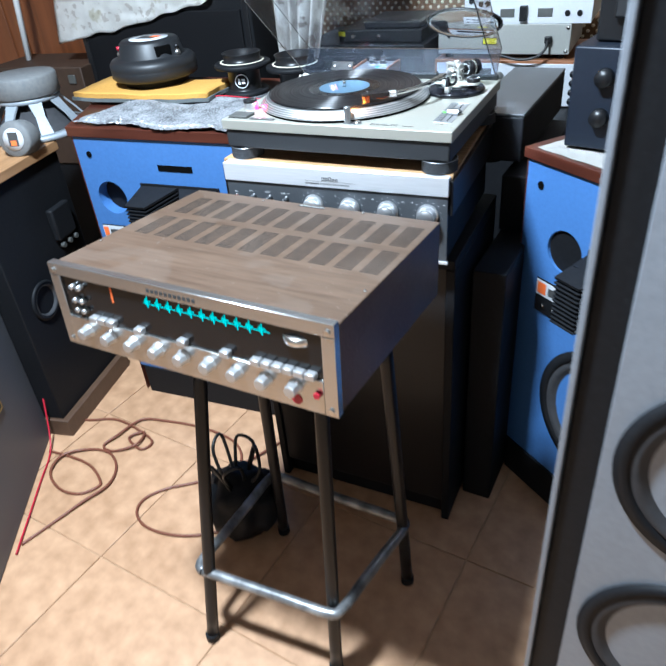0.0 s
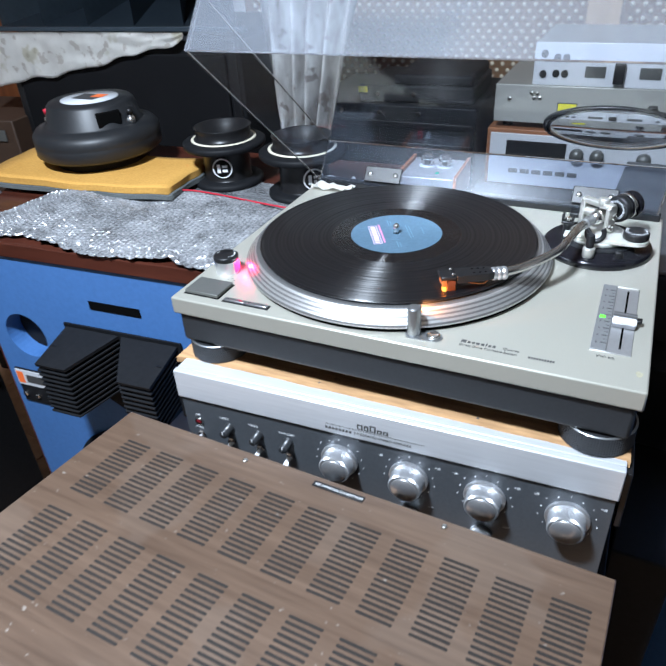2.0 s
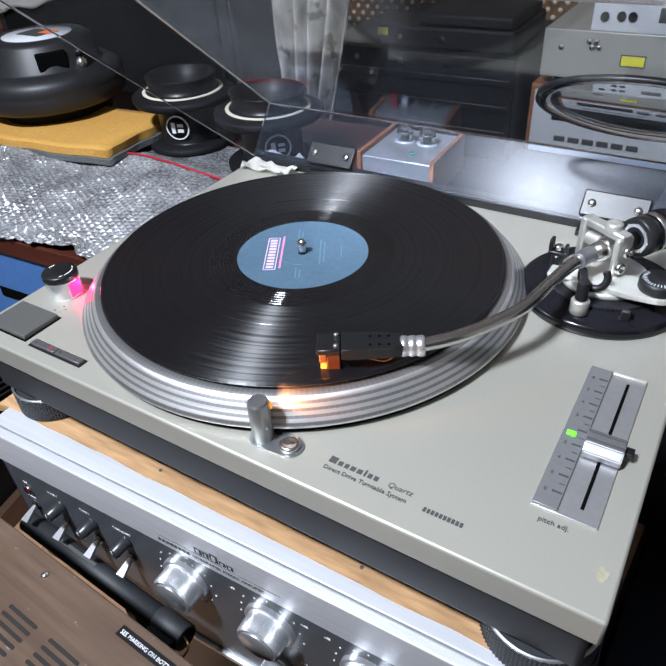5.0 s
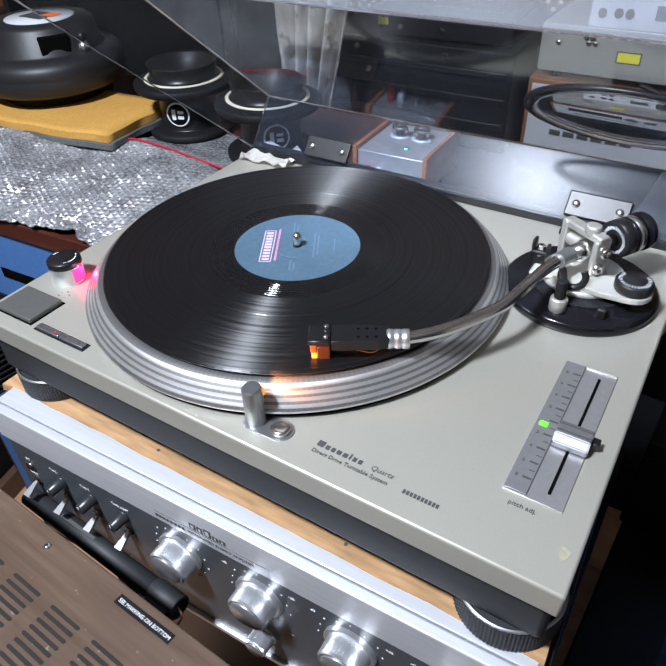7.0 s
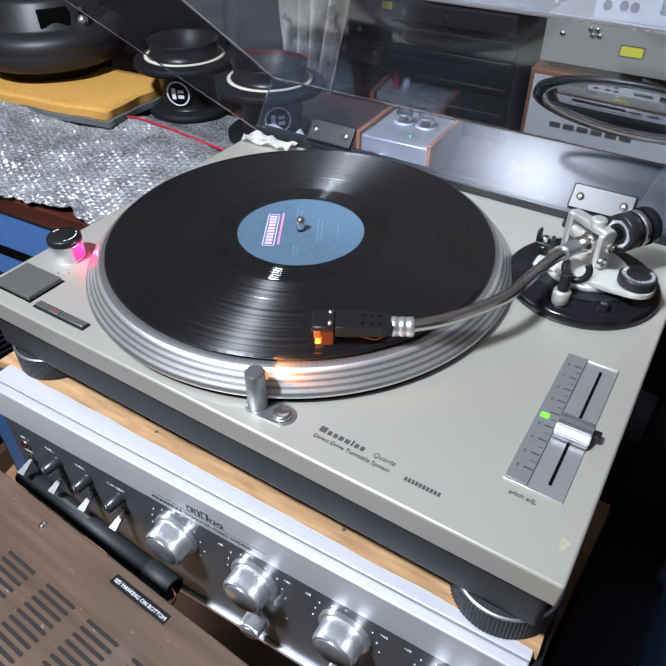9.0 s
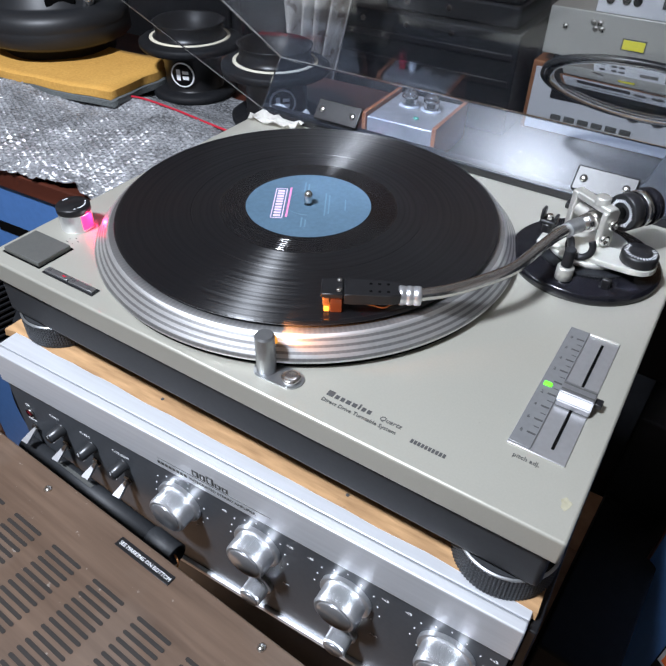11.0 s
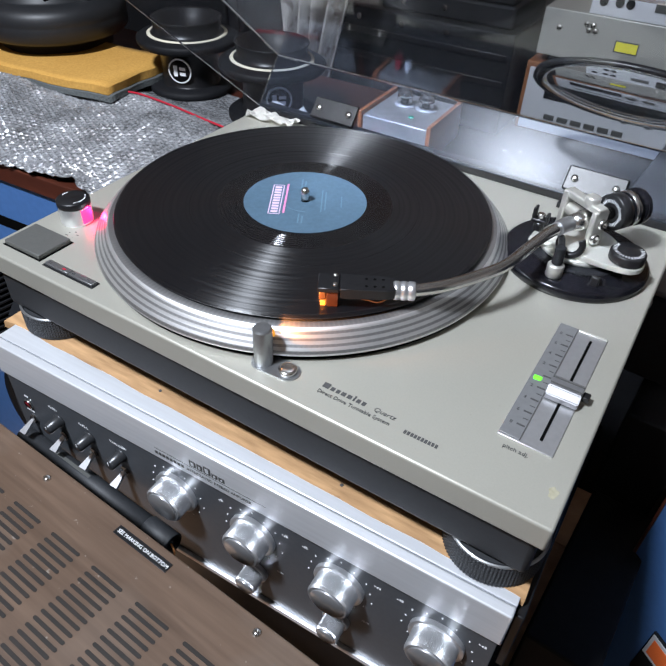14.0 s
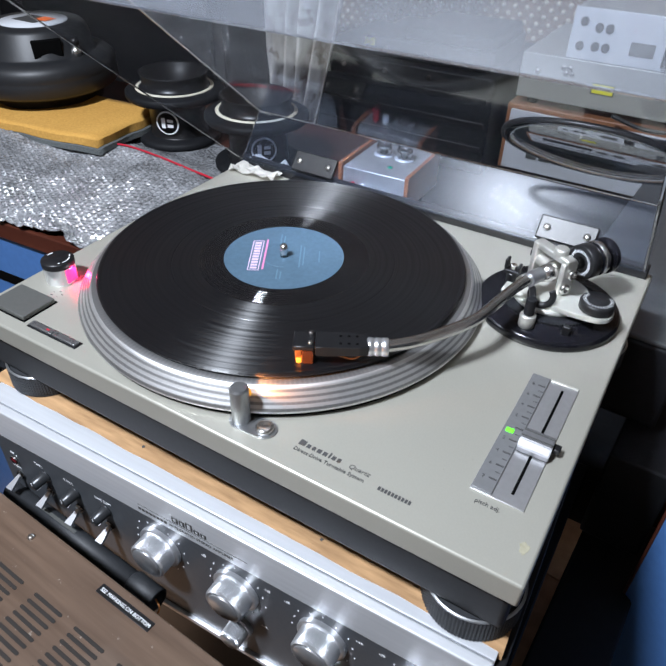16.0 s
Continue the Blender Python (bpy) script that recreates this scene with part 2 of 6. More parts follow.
def knurled(r, h, teeth, deep, bm=None, m=None):
    """An upright ribbed knob."""
    bm = bm or bmesh.new()
    n = teeth * 2
    vs = []
    for z, k in ((0, 1), (h * 0.9, 1), (h, 0.93)):
        vs.append([bm.verts.new(((r - (i % 2) * deep) * k * math.cos(2 * math.pi * i / n), (r - (i % 2) * deep) * k * math.sin(2 * math.pi * i / n), z)) for i in range(n)])
    for a, b in zip(vs, vs[1:]):
        for i in range(n):
            bm.faces.new((a[i], a[(i + 1) % n], b[(i + 1) % n], b[i]))
    bm.faces.new(vs[-1])
    bm.faces.new(vs[0][::-1])
    if m is not None:
        bmesh.ops.transform(bm, matrix=m, verts=[v for r_ in vs for v in r_])
    return bm


def smoothline(pts, steps=8):
    pts = [Vector(p) for p in pts]
    out = []
    for i in range(len(pts) - 1):
        p0, p1, p2, p3 = pts[max(i - 1, 0)], pts[i], pts[i + 1], pts[min(i + 2, len(pts) - 1)]
        for s in range(steps):
            t = s / steps
            out.append(0.5 * (2 * p1 + (p2 - p0) * t + (2 * p0 - 5 * p1 + 4 * p2 - p3) * t * t + (3 * p1 - p0 - 3 * p2 + p3) * t ** 3))
    return out + [pts[-1]]


def tube(pts, r, seg=8, bm=None, steps=8, idx=0):
    """A round cord or pipe along a smooth line."""
    bm = bm or bmesh.new()
    line = smoothline(pts, steps) if steps else [Vector(p) for p in pts]
    rings, side = [], None
    for i, p in enumerate(line):
        d = (line[min(i + 1, len(line) - 1)] - line[max(i - 1, 0)]).normalized()
        if side is None:
            side = d.orthogonal().normalized()
        side = (side - d * side.dot(d)).normalized()
        up = d.cross(side)
        rr = r[i * (len(r) - 1) // max(1, len(line) - 1)] if isinstance(r, (list, tuple)) else r
        rings.append([bm.verts.new(p + rr * (math.cos(2 * math.pi * k / seg) * side + math.sin(2 * math.pi * k / seg) * up)) for k in range(seg)])
    for a, b in zip(rings, rings[1:]):
        for k in range(seg):
            f = bm.faces.new((a[k], a[(k + 1) % seg], b[(k + 1) % seg], b[k]))
            f.smooth, f.material_index = True, idx
    bm.faces.new(rings[0][::-1]).material_index = idx
    bm.faces.new(rings[-1]).material_index = idx
    return bm


def prism(poly, z0, z1, bm=None, bev=0.0):
    """An upright body on a plan outline."""
    bm = bm or bmesh.new()
    a, b = [bm.verts.new((x, y, z0)) for x, y in poly], [bm.verts.new((x, y, z1)) for x, y in poly]
    n = len(poly)
    fs = [bm.faces.new((a[i], a[(i + 1) % n], b[(i + 1) % n], b[i])) for i in range(n)] + [bm.faces.new(b), bm.faces.new(a[::-1])]
    if bev:
        bmesh.ops.bevel(bm, geom=list({e for f in fs for e in f.edges}), offset=bev, segments=2, profile=0.5, affect="EDGES")
    return bm


def words(name, text, size, material, parent, m, depth=0.0002, label="", align="LEFT", shear=0.0):
    cu = bpy.data.curves.new(name, "FONT")
    cu.body, cu.size, cu.extrude, cu.align_x, cu.shear = text, size, depth, align, shear
    cu.resolution_u = 2
    tmp = new(name, cu)
    me = bpy.data.meshes.new_from_object(tmp.evaluated_get(bpy.context.evaluated_depsgraph_get()))
    bpy.data.objects.remove(tmp)
    me.name = name
    me.materials.clear()
    me.materials.append(material)
    ob = new(name, me)
    ob.parent = parent
    ob.matrix_local = m
    if label:
        tagged(ob, label)
    return ob


# ---------- the room ----------
def structure(name, bm, material, label):
    return tagged(part(name, bm, material), label, "", "", "structure")


FLOORM = mat("terracotta_floor", (0.42, 0.23, 0.12), 0.45, 0, 0.16, 25, 0.04, 3, (1, 1, 1), (0.52, 0.31, 0.18))
GROUT = mat("pale_grout", (0.52, 0.33, 0.19), 0.8, 0, 0.1, 60, 0.1, 4)
floor = structure("floor", box(-2.6, 2.2, -2.6, 1.9, -0.08, -0.004), GROUT, "pale grout bed of a tan tiled floor")
# walls and ceiling are out of view, added to close the room and bounce light
structure("wall_north", box(-2.6, 2.2, 1.75, 1.9, -0.004, 2.6), CREAM, "unseen cream wall, assumed to close the room behind the equipment")
structure("wall_south", box(-2.6, 2.2, -2.75, -2.6, -0.08, 2.6), CREAM, "unseen cream wall, assumed to close the room")
structure("wall_west", box(-2.75, -2.6, -2.75, 1.9, -0.08, 2.6), CREAM, "unseen cream wall, assumed to close the room")
structure("wall_east", box(2.2, 2.35, -2.75, 1.9, -0.08, 2.6), CREAM, "unseen cream wall, assumed to close the room")
structure("ceiling", box(-2.75, 2.35, -2.75, 1.9, 2.6, 2.7), CEIL, "unseen white ceiling, assumed to close the room")


# ---------- record player ----------
PLANK_TOP = 0.8985
Z0 = 0.975 - PLANK_TOP  # height of the deck's top over its support


def record_player():
    t = thing("record_player", pose(0, 0, PLANK_TOP), "silver-grey direct-drive record player playing a black record, lid open", "record player")
    W, D = 0.453, 0.355
    part("plinth", box(0.004, W - 0.004, 0.004, D - 0.004, Z0 - 0.054, Z0 - 0.019, 0.004), BASE, t, "dark grey rubber plinth")
    top = part("top_plate", box(0, W, 0, D, Z0 - 0.019, Z0, 0.0018, 2), PLATE, t, "silver-grey painted metal top plate")
    for x, y in ((0.030, 0.032), (W - 0.030, 0.032), (0.030, D - 0.04), (W - 0.030, D - 0.04)):
        f = part("foot", turn([(0, 0), (0.027, 0), (0.0285, 0.004), (0.0285, 0.012), (0.030, 0.013), (0.030, Z0 - 0.054)], 48), BLACKM, t, "ribbed black rubber foot")
        f.location = (x, y, 0)
        bm = bmesh.new()
        n, rows = 176, 15
        net = [[bm.verts.new(((0.0320 - 0.0008 * (i % 2 or j % 2)) * math.cos(2 * math.pi * i / n), (0.0320 - 0.0008 * (i % 2 or j % 2)) * math.sin(2 * math.pi * i / n), 0.0195 * j / (rows - 1))) for i in range(n)] for j in range(rows)]
        for lo, hi in zip(net, net[1:]):
            for i in range(n):
                bm.faces.new((lo[i], lo[(i + 1) % n], hi[(i + 1) % n], hi[i]))
        bm.faces.new(net[0][::-1]), bm.faces.new(net[-1])
        part("silver_rim", turn([(0.0300, 0), (0.0318, 0.0002), (0.0318, 0.0009), (0.0300, 0.0011)], 64, None, pose(0, 0, 0.0206)), ALUD, f)
        g = part("grip_ring", bm, BASE, f)
        g.location = (0, 0, 0.001)
    cx, cy = 0.185, 0.172
    zp = Z0
    # platter: a skirt that widens downwards with four rows of strobe dots
    pl = part("platter", turn([(0, 0.0045), (0.1676, 0.0045), (0.1679, 0.0055), (0.1653, 0.0080), (0.1650, 0.0084), (0.1625, 0.0110), (0.1622, 0.0114), (0.1600, 0.0140),
                               (0.1597, 0.0144), (0.1572, 0.0170), (0.1568, 0.0175), (0.1548, 0.0186), (0.150, 0.0188), (0, 0.0188)], 160), STROBE, t, "bright aluminium platter edge with rows of strobe dots")
    pl.location = (cx, cy, zp + 0.0003)
    # black disc under the skirt stands in for the shade in the gap
    part("platter_gap_shade", turn([(0, 0), (0.1650, 0), (0.1650, 0.0044), (0, 0.0044)], 96, None, pose(cx, cy, zp + 0.0002), 0, False), VOID, t)
    mt = part("slip_mat", turn([(0, 0), (0.149, 0), (0.149, 0.002), (0, 0.002)], 96, None, None, 0, False), BLACKM, t)
    mt.location = (cx, cy, zp + 0.0192)
    sp = part("spindle", turn([(0, 0), (0.0035, 0), (0.0035, 0.009), (0.002, 0.011), (0, 0.0115)], 20), CHROME, t)
    sp.location = (cx, cy, zp + 0.0235)
    # start-stop key, speed keys
    # dark sheet round the button, for the shade in its recess
    part("button_recess", box(0.0088, 0.0512, 0.0118, 0.0442, Z0 + 0.0001, Z0 + 0.0006), VOID, t)
    part("start_button", box(0.010, 0.050, 0.013, 0.043, Z0 + 0.0002, Z0 + 0.0042, 0.0006), GUN, t, "grey start-stop button")
    for k in range(2):
        sb = part("speed_button", box(0.0580 + 0.0255 * k, 0.0825 + 0.0255 * k, 0.0115, 0.0165, Z0 + 0.0002, Z0 + 0.0025, 0.0004), ALUD, t)
        words("speed_number", ("33", "45")[k], 0.0034, INK, sb, pose(0.0600 + 0.0255 * k, 0.0127, Z0 + 0.00255), 0.0001)
        part("speed_lamp", box(0.0755 + 0.0255 * k, 0.0787 + 0.0255 * k, 0.0133, 0.0146, Z0 + 0.0024, Z0 + 0.0027), (REDW, INK)[k], sb)
    part("speed_frame", box(0.0565, 0.1095, 0.0100, 0.0180, Z0 + 0.0001, Z0 + 0.0008, 0.0002), BLACK, t)
    # power switch with strobe window
    pw = part("power_switch", turn([(0, 0), (0.0128, 0), (0.0128, 0.0003), (0.0130, 0.0008), (0.0130, 0.0148), (0.0, 0.0148)], 48, None, None, 0, False), ALUK, t, "silver power switch with red strobe lamp")
    pw.location = (0.0265, 0.070, Z0)
    cap = part("cap", turn([(0, 0.0149), (0.0132, 0.0149), (0.0134, 0.0155), (0.0134, 0.0195), (0.0125, 0.0205), (0, 0.0206)], 48), BLACK, pw, "black cap")
    for a0, a1 in ((-38, -26), (-18, 42), (52, 66), (160, 190)):
        bm = bmesh.new()
        ring = [[bm.verts.new((r * math.cos(radians(a0 + (a1 - a0) * k / 10)), r * math.sin(radians(a0 + (a1 - a0) * k / 10)), 0.0208)) for k in range(11)] for r in (0.0096, 0.0104)]
        for k in range(10):
            bm.faces.new((ring[0][k], ring[0][k + 1], ring[1][k + 1], ring[1][k]))
        part("mark", bm, WHITE, cap)
    bm = bmesh.new()
    box(0.0095, 0.0132, -0.0050, 0.0050, 0.002, 0.0142, 0.0003, 1, bm)
    bmesh.ops.rotate(bm, verts=bm.verts, cent=(0, 0, 0), matrix=Matrix.Rotation(radians(4), 3, "Z"))
    part("strobe_window", bm, LEDR, pw, "glowing red window")
    # small print beside the switch, too fine to read
    for x, y, w in ((0.0300, 0.0500, 0.0012), (0.0330, 0.0530, 0.0030), (0.0375, 0.0505, 0.0034), (0.0300, 0.0462, 0.0040), (0.0370, 0.0462, 0.0010)):
        part("print_mark", box(x + 0.0065, x + w * 0.6 + 0.0065, y + 0.0025, y + 0.0032, Z0 + 0.00005, Z0 + 0.0002), INK, t)
    # pop-up stylus lamp
    oval = [(0.2575 + 0.0082 * math.cos(radians(a)), 0.0185 + 0.0082 * math.sin(radians(a))) for a in range(90, 271, 15)]
    oval += [(0.2755 + 0.0082 * math.cos(radians(a)), 0.0195 + 0.0082 * math.sin(radians(a))) for a in range(-90, 91, 15)]
    part("lamp_plate", prism(oval, Z0 + 0.0001, Z0 + 0.0010), ALUD, t, "oval satin plate")
    lp = part("stylus_lamp", turn([(0, 0), (0.0062, 0), (0.0062, 0.0270), (0.0052, 0.0283), (0, 0.0284)], 32, None, None, 0, False), ALUD, t, "slim satin aluminium pop-up lamp")
    lp.location = (0.2575, 0.0185, Z0 + 0.0008)
    part("lamp_eye", rod(0.0034, 0.001, 16, 0, None, pose(0.0019, 0.0058, 0.0215, -90, 0, -20)), AMBER, lp)
    lb = part("lamp_button", turn([(0, 0), (0.0062, 0), (0.0062, 0.002), (0.0052, 0.0032), (0.0035, 0.0022), (0, 0.0018)], 28), CHROME, t)
    lb.location = (0.2755, 0.0195, Z0 + 0.0011)
    # pitch slider
    x0, x1, y0, y1 = 0.4045, 0.4375, 0.046, 0.1665
    pt = part("pitch_fader", box(x0, x1, y0, y1, Z0 + 0.0001, Z0 + 0.0010, 0.0003), FADERM, t, "recessed steel pitch fader with graduated scale")
    part("scale_strip", box(x0 + 0.0004, x0 + 0.013, y0 + 0.001, y1 - 0.001, Z0 + 0.0011, Z0 + 0.0022, 0.0003), STRIPM, pt)
    part("plate_edge", box(x0 + 0.0134, x1 - 0.0004, y1 - 0.0024, y1 - 0.0006, Z0 + 0.0011, Z0 + 0.0020, 0.0003), LIP, pt)
    # dark strip laid on the plate for the shade in the slot
    part("slot", box(x0 + 0.0225, x0 + 0.0243, y0 + 0.008, y1 - 0.008, Z0 + 0.0008, Z0 + 0.0013), VOID, pt)
    for k in range(17):
        y = y0 + 0.012 + k * (y1 - y0 - 0.024) / 16
        big = k % 2 == 0
        if k % 2 == 0 and k != 8:
            words("scale_number", str(abs(8 - k)), 0.0036, INK, pt, pose(x0 + 0.0030, y - 0.0014, Z0 + 0.0023), 0.0001)
        part("tick", box(x0 + (0.0072 if big else 0.009), x0 + 0.0122, y - (0.0006 if big else 0.00025), y + (0.0006 if big else 0.00025), Z0 + 0.0022, Z0 + 0.0024), INK, pt)
    part("pitch_led", box(x0 + 0.0025, x0 + 0.0075, 0.1000, 0.1035, Z0 + 0.0022, Z0 + 0.003, 0.0003), LEDG, pt, "lit green indicator")
    bm = bmesh.new()
    vs = []
    for x in (x0 + 0.0135, x0 + 0.0335):
        vs.append([bm.verts.new((x, 0.0965 + dy, Z0 + dz)) for dy, dz in ((-0.0085, 0.0015), (-0.0085, 0.0060), (-0.0045, 0.0100), (0.0040, 0.0105), (0.0075, 0.0085), (0.0075, 0.0015))])
    for i in range(6):
        bm.faces.new((vs[0][i], vs[0][(i + 1) % 6], vs[1][(i + 1) % 6], vs[1][i]))
    bm.faces.new(vs[0]), bm.faces.new(vs[1][::-1])
    bmesh.ops.bevel(bm, geom=list(bm.edges), offset=0.0006, segments=2, affect="EDGES")
    knob = part("fader_knob", bm, KNOBM, pt, "grooved bright metal knob")
    # grey strips on the knob's top in place of shaded grooves
    for y, z in ((0.0945, 0.0105), (0.0995, 0.0106)):
        part("groove_shade", box(x0 + 0.0138, x0 + 0.0332, y - 0.0004, y + 0.0004, Z0 + z, Z0 + z + 0.0003), GUN, knob)
    part("knob_tab", box(x0 + 0.0336, x0 + 0.0380, 0.0955, 0.1015, Z0 + 0.0035, Z0 + 0.0070, 0.0006), BLACK, knob)
    words("lettering", "pitch adj.", 0.0042, INK, t, pose(0.4105, 0.0385, Z0 + 0.0002))
    words("lettering", "Quartz", 0.0050, INK, t, pose(0.3360, 0.0212, Z0 + 0.0002), 0.0001, "", "LEFT", 0.2)
    words("lettering", "Direct Drive Turntable System", 0.0040, INK, t, pose(0.2995, 0.0158, Z0 + 0.0002))
    bm = bmesh.new()
    x = 0.3000
    for w in (0.0045, 0.0027, 0.0025, 0.0030, 0.0030, 0.0012, 0.0025, 0.0025):
        box(x, x + w, 0.0212, 0.0256 if w in (0.0045, 0.0012) else 0.0243, Z0 + 0.0001, Z0 + 0.0003, 0, 2, bm)
        x += w + 0.0012
    part("maker_mark", bm, INK, t)
    bm = bmesh.new()
    for k in range(10):
        box(0.3590 + 0.0022 * k, 0.3606 + 0.0022 * k, 0.0158, 0.0186, Z0 + 0.0001, Z0 + 0.0003, 0, 2, bm)
    part("model_mark", bm, INK, t)
    part("worn_patch", prism([(0.4452 + (0.0026 + 0.0018 * noise.noise((a * 1.3, 0, 3))) * math.cos(a), 0.0235 + (0.0040 + 0.003 * noise.noise((a * 1.3, 2, 3))) * math.sin(a)) for a in [0.35 * k for k in range(18)]], Z0 + 0.0001, Z0 + 0.0002), STAIN, t, "yellowed glue stain")
    # arm: base disc, bearing block, S-shaped tube, headshell, counterweight
    ax, ay = 0.3885, 0.2520
    ab = part("arm_base", turn([(0, 0), (0.0555, 0), (0.056, 0.002), (0.056, 0.006), (0.0535, 0.0085), (0.043, 0.0075), (0.041, 0.011), (0.026, 0.013), (0, 0.013)], 72, None, pose(0, -0.0012, 0)), GLOSSB, t, "round gloss black arm base")
    ab.location = (ax, ay, Z0)
    ring = part("height_ring", knurled(0.0385, 0.0055, 90, 0.0007), BLACKM, ab)
    ring.location = (0, -0.0012, 0.0078)
    bm = turn([(0, 0.0134), (0.0300, 0.0134), (0.0305, 0.0142), (0.0305, 0.0168), (0.0295, 0.0176), (0, 0.0176)], 48)
    dx, dy = 0.0370, -0.0135
    lobe = [(dx + 0.0138 * math.cos(radians(k)), dy + 0.0138 * math.sin(radians(k))) for k in range(-100, 91, 19)]
    prism([(-0.026, -0.020), (0.004, -0.0270), (0.024, -0.0285)] + lobe + [(0.020, -0.006), (-0.026, -0.002)], 0.0178, 0.0222, bm, 0.0008)
    box(-0.034, -0.016, -0.024, -0.010, 0.0178, 0.0212, 0.0015, 2, bm)
    part("arm_platform", bm, LIP, ab, "satin silver arm platform")
    sk = part("anti_skate_dial", turn([(0, 0), (0.0125, 0), (0.0130, 0.001), (0.0130, 0.0065), (0.0120, 0.0078), (0, 0.0078)], 40), BLACK, ab, "black dial with white numbers")
    sk.location = (dx, dy, 0.0224)
    bm = bmesh.new()
    for k in range(22):
        q = bmesh.new()
        box(0.0085, 0.0110 if k % 4 else 0.0114, -0.00022, 0.00022, 0.0078, 0.00795, 0, 2, q)
        bmesh.ops.rotate(q, verts=q.verts, cent=(0, 0, 0), matrix=Matrix.Rotation(radians(150 + 12 * k), 3, "Z"))
        me = bpy.data.meshes.new("tmp")
        q.to_mesh(me)
        q.free()
        bm.from_mesh(me)
        bpy.data.meshes.remove(me)
    part("numbers", bm, WHITE, sk)
    lv = part("cue_lever", turn([(0, 0), (0.0058, 0), (0.0062, 0.0008), (0.0062, 0.0095), (0.0054, 0.0105), (0, 0.0105)], 28, None, pose(-0.0050, -0.0430, 0.0085)), SATIN, ab, "silver cueing knob")
    part("lever_stem", rod(0.0040, 0.014, 18, 0.0005, None, pose(-0.0050, -0.0430, 0.0192)), BLACKM, lv)
    arc = [(-0.0020 + 0.0085 * math.cos(radians(k)), -0.0255 + 0.002 * math.sin(radians(k)), 0.0275 + 0.0080 * math.sin(radians(k))) for k in range(-200, 41, 24)]
    part("arm_lifter", tube([(-0.005, -0.040, 0.030)] + arc, 0.0026, 12, None, 4), BLACK, ab, "black curved arm lifter")
    part("stop_tab", box(0.0205, 0.0270, -0.0385, -0.0345, 0.006, 0.0150, 0.0012), BLACK, ab)
    d = Vector((-0.52, -0.85, 0)).normalized()
    yaw = math.degrees(math.atan2(d.y, d.x))
    bm = bmesh.new()
    box(-0.0052, 0.0052, -0.0250, -0.0195, 0.0178, 0.0520, 0.0013, 2, bm)
    box(-0.0046, 0.0046, -0.0250, 0.0128, 0.0468, 0.0524, 0.0013, 2, bm)
    box(-0.0070, 0.0070, 0.0080, 0.0128, 0.0200, 0.0500, 0.0016, 2, bm)
    g = part("gimbal", bm, SATIN, t, "satin cast gimbal frame")
    g.matrix_local = pose(ax, ay, Z0, 0, 0, yaw)
    part("pivot_screw", turn([(0, 0.0500), (0.0054, 0.0500), (0.0057, 0.0508), (0.0057, 0.0560), (0.0045, 0.0570), (0.0018, 0.0566), (0, 0.0562)], 28), SATIN, g)
    part("bearing_body", turn([(0, -0.014), (0.0058, -0.014), (0.0078, -0.009), (0.0078, 0.006), (0.0060, 0.0160), (0, 0.0160)], 32, None, pose(0, 0, 0.0375, 0, 90, 0)), CHROME, g)
    part("bearing_pin", rod(0.0052, 0.0118, 24, 0.0005, None, pose(0, -0.0076, 0.0375, 90, 0, 0)), SATIN, g)
    for x, z in ((-0.0015, 0.0400), (0.0028, 0.0285)):
        part("bearing_screw", turn([(0, 0), (0.0040, 0), (0.0042, 0.0006), (0.0042, 0.0024), (0.0034, 0.0030), (0.0016, 0.0028), (0.0016, 0.0018), (0, 0.0018)], 24, None, pose(x, 0.0129, z, -90, 0, 0)), CHROME, g)
    pts = [(ax - 0.004 * d.x, ay - 0.004 * d.y, Z0 + 0.0375)]
    hz = Z0 + 0.033
    pts += [(0.3785, 0.2360, Z0 + 0.0375), (0.3702, 0.2130, Z0 + 0.0372), (0.3650, 0.187, Z0 + 0.0368), (0.3590, 0.158, Z0 + 0.0360), (0.3460, 0.133, Z0 + 0.0350), (0.3320, 0.1130, hz + 0.0010), (0.3170, 0.0985, hz)]
    part("arm_tube", tube(pts, 0.0043, 16, None, 10), CHROME, t, "bent polished arm tube")
    part("arm_sleeve", tube([pts[0], pts[1], ((Vector(pts[1]) + Vector(pts[2])) / 2)], 0.0056, 16, None, 4), ALUD, t)
    e = Vector((-0.060, -0.0345, 0)).normalized()
    hy = math.degrees(math.atan2(e.y, e.x))
    bm = turn([(0, -0.003), (0.0058, -0.003), (0.0064, -0.002), (0.0064, 0.001), (0.0060, 0.0013), (0.0060, 0.0027), (0.0064, 0.003), (0.0064, 0.0055), (0.0060, 0.0058), (0.0060, 0.0075), (0.0064, 0.0078), (0.0064, 0.0105), (0.0055, 0.0115), (0, 0.0115)], 40, None, pose(0, 0, 0, 0, 90, 0))
    col = part("locking_collar", bm, ALUK, t)
    col.matrix_local = pose(0.3175, 0.0985, hz, 0, 0, hy)
    bm = bmesh.new()
    vs = [[bm.verts.new((x, y * s, z)) for x, y in ((0.010, 0.0066), (0.016, 0.0082), (0.040, 0.0088), (0.046, 0.0088))] for z in (-0.0030, 0.0045) for s in (-1, 1)]
    for a, b in ((0, 1), (2, 3)):
        bm.faces.new(vs[a] + vs[b][::-1])
    for a, b in ((0, 2), (1, 3)):
        for i in range(3):
            bm.faces.new((vs[a][i], vs[a][i + 1], vs[b][i + 1], vs[b][i]))
    bm.faces.new((vs[0][0], vs[1][0], vs[3][0], vs[2][0])), bm.faces.new((vs[0][3], vs[1][3], vs[3][3], vs[2][3]))
    bmesh.ops.bevel(bm, geom=list(bm.edges), offset=0.0007, segments=1, affect="EDGES")
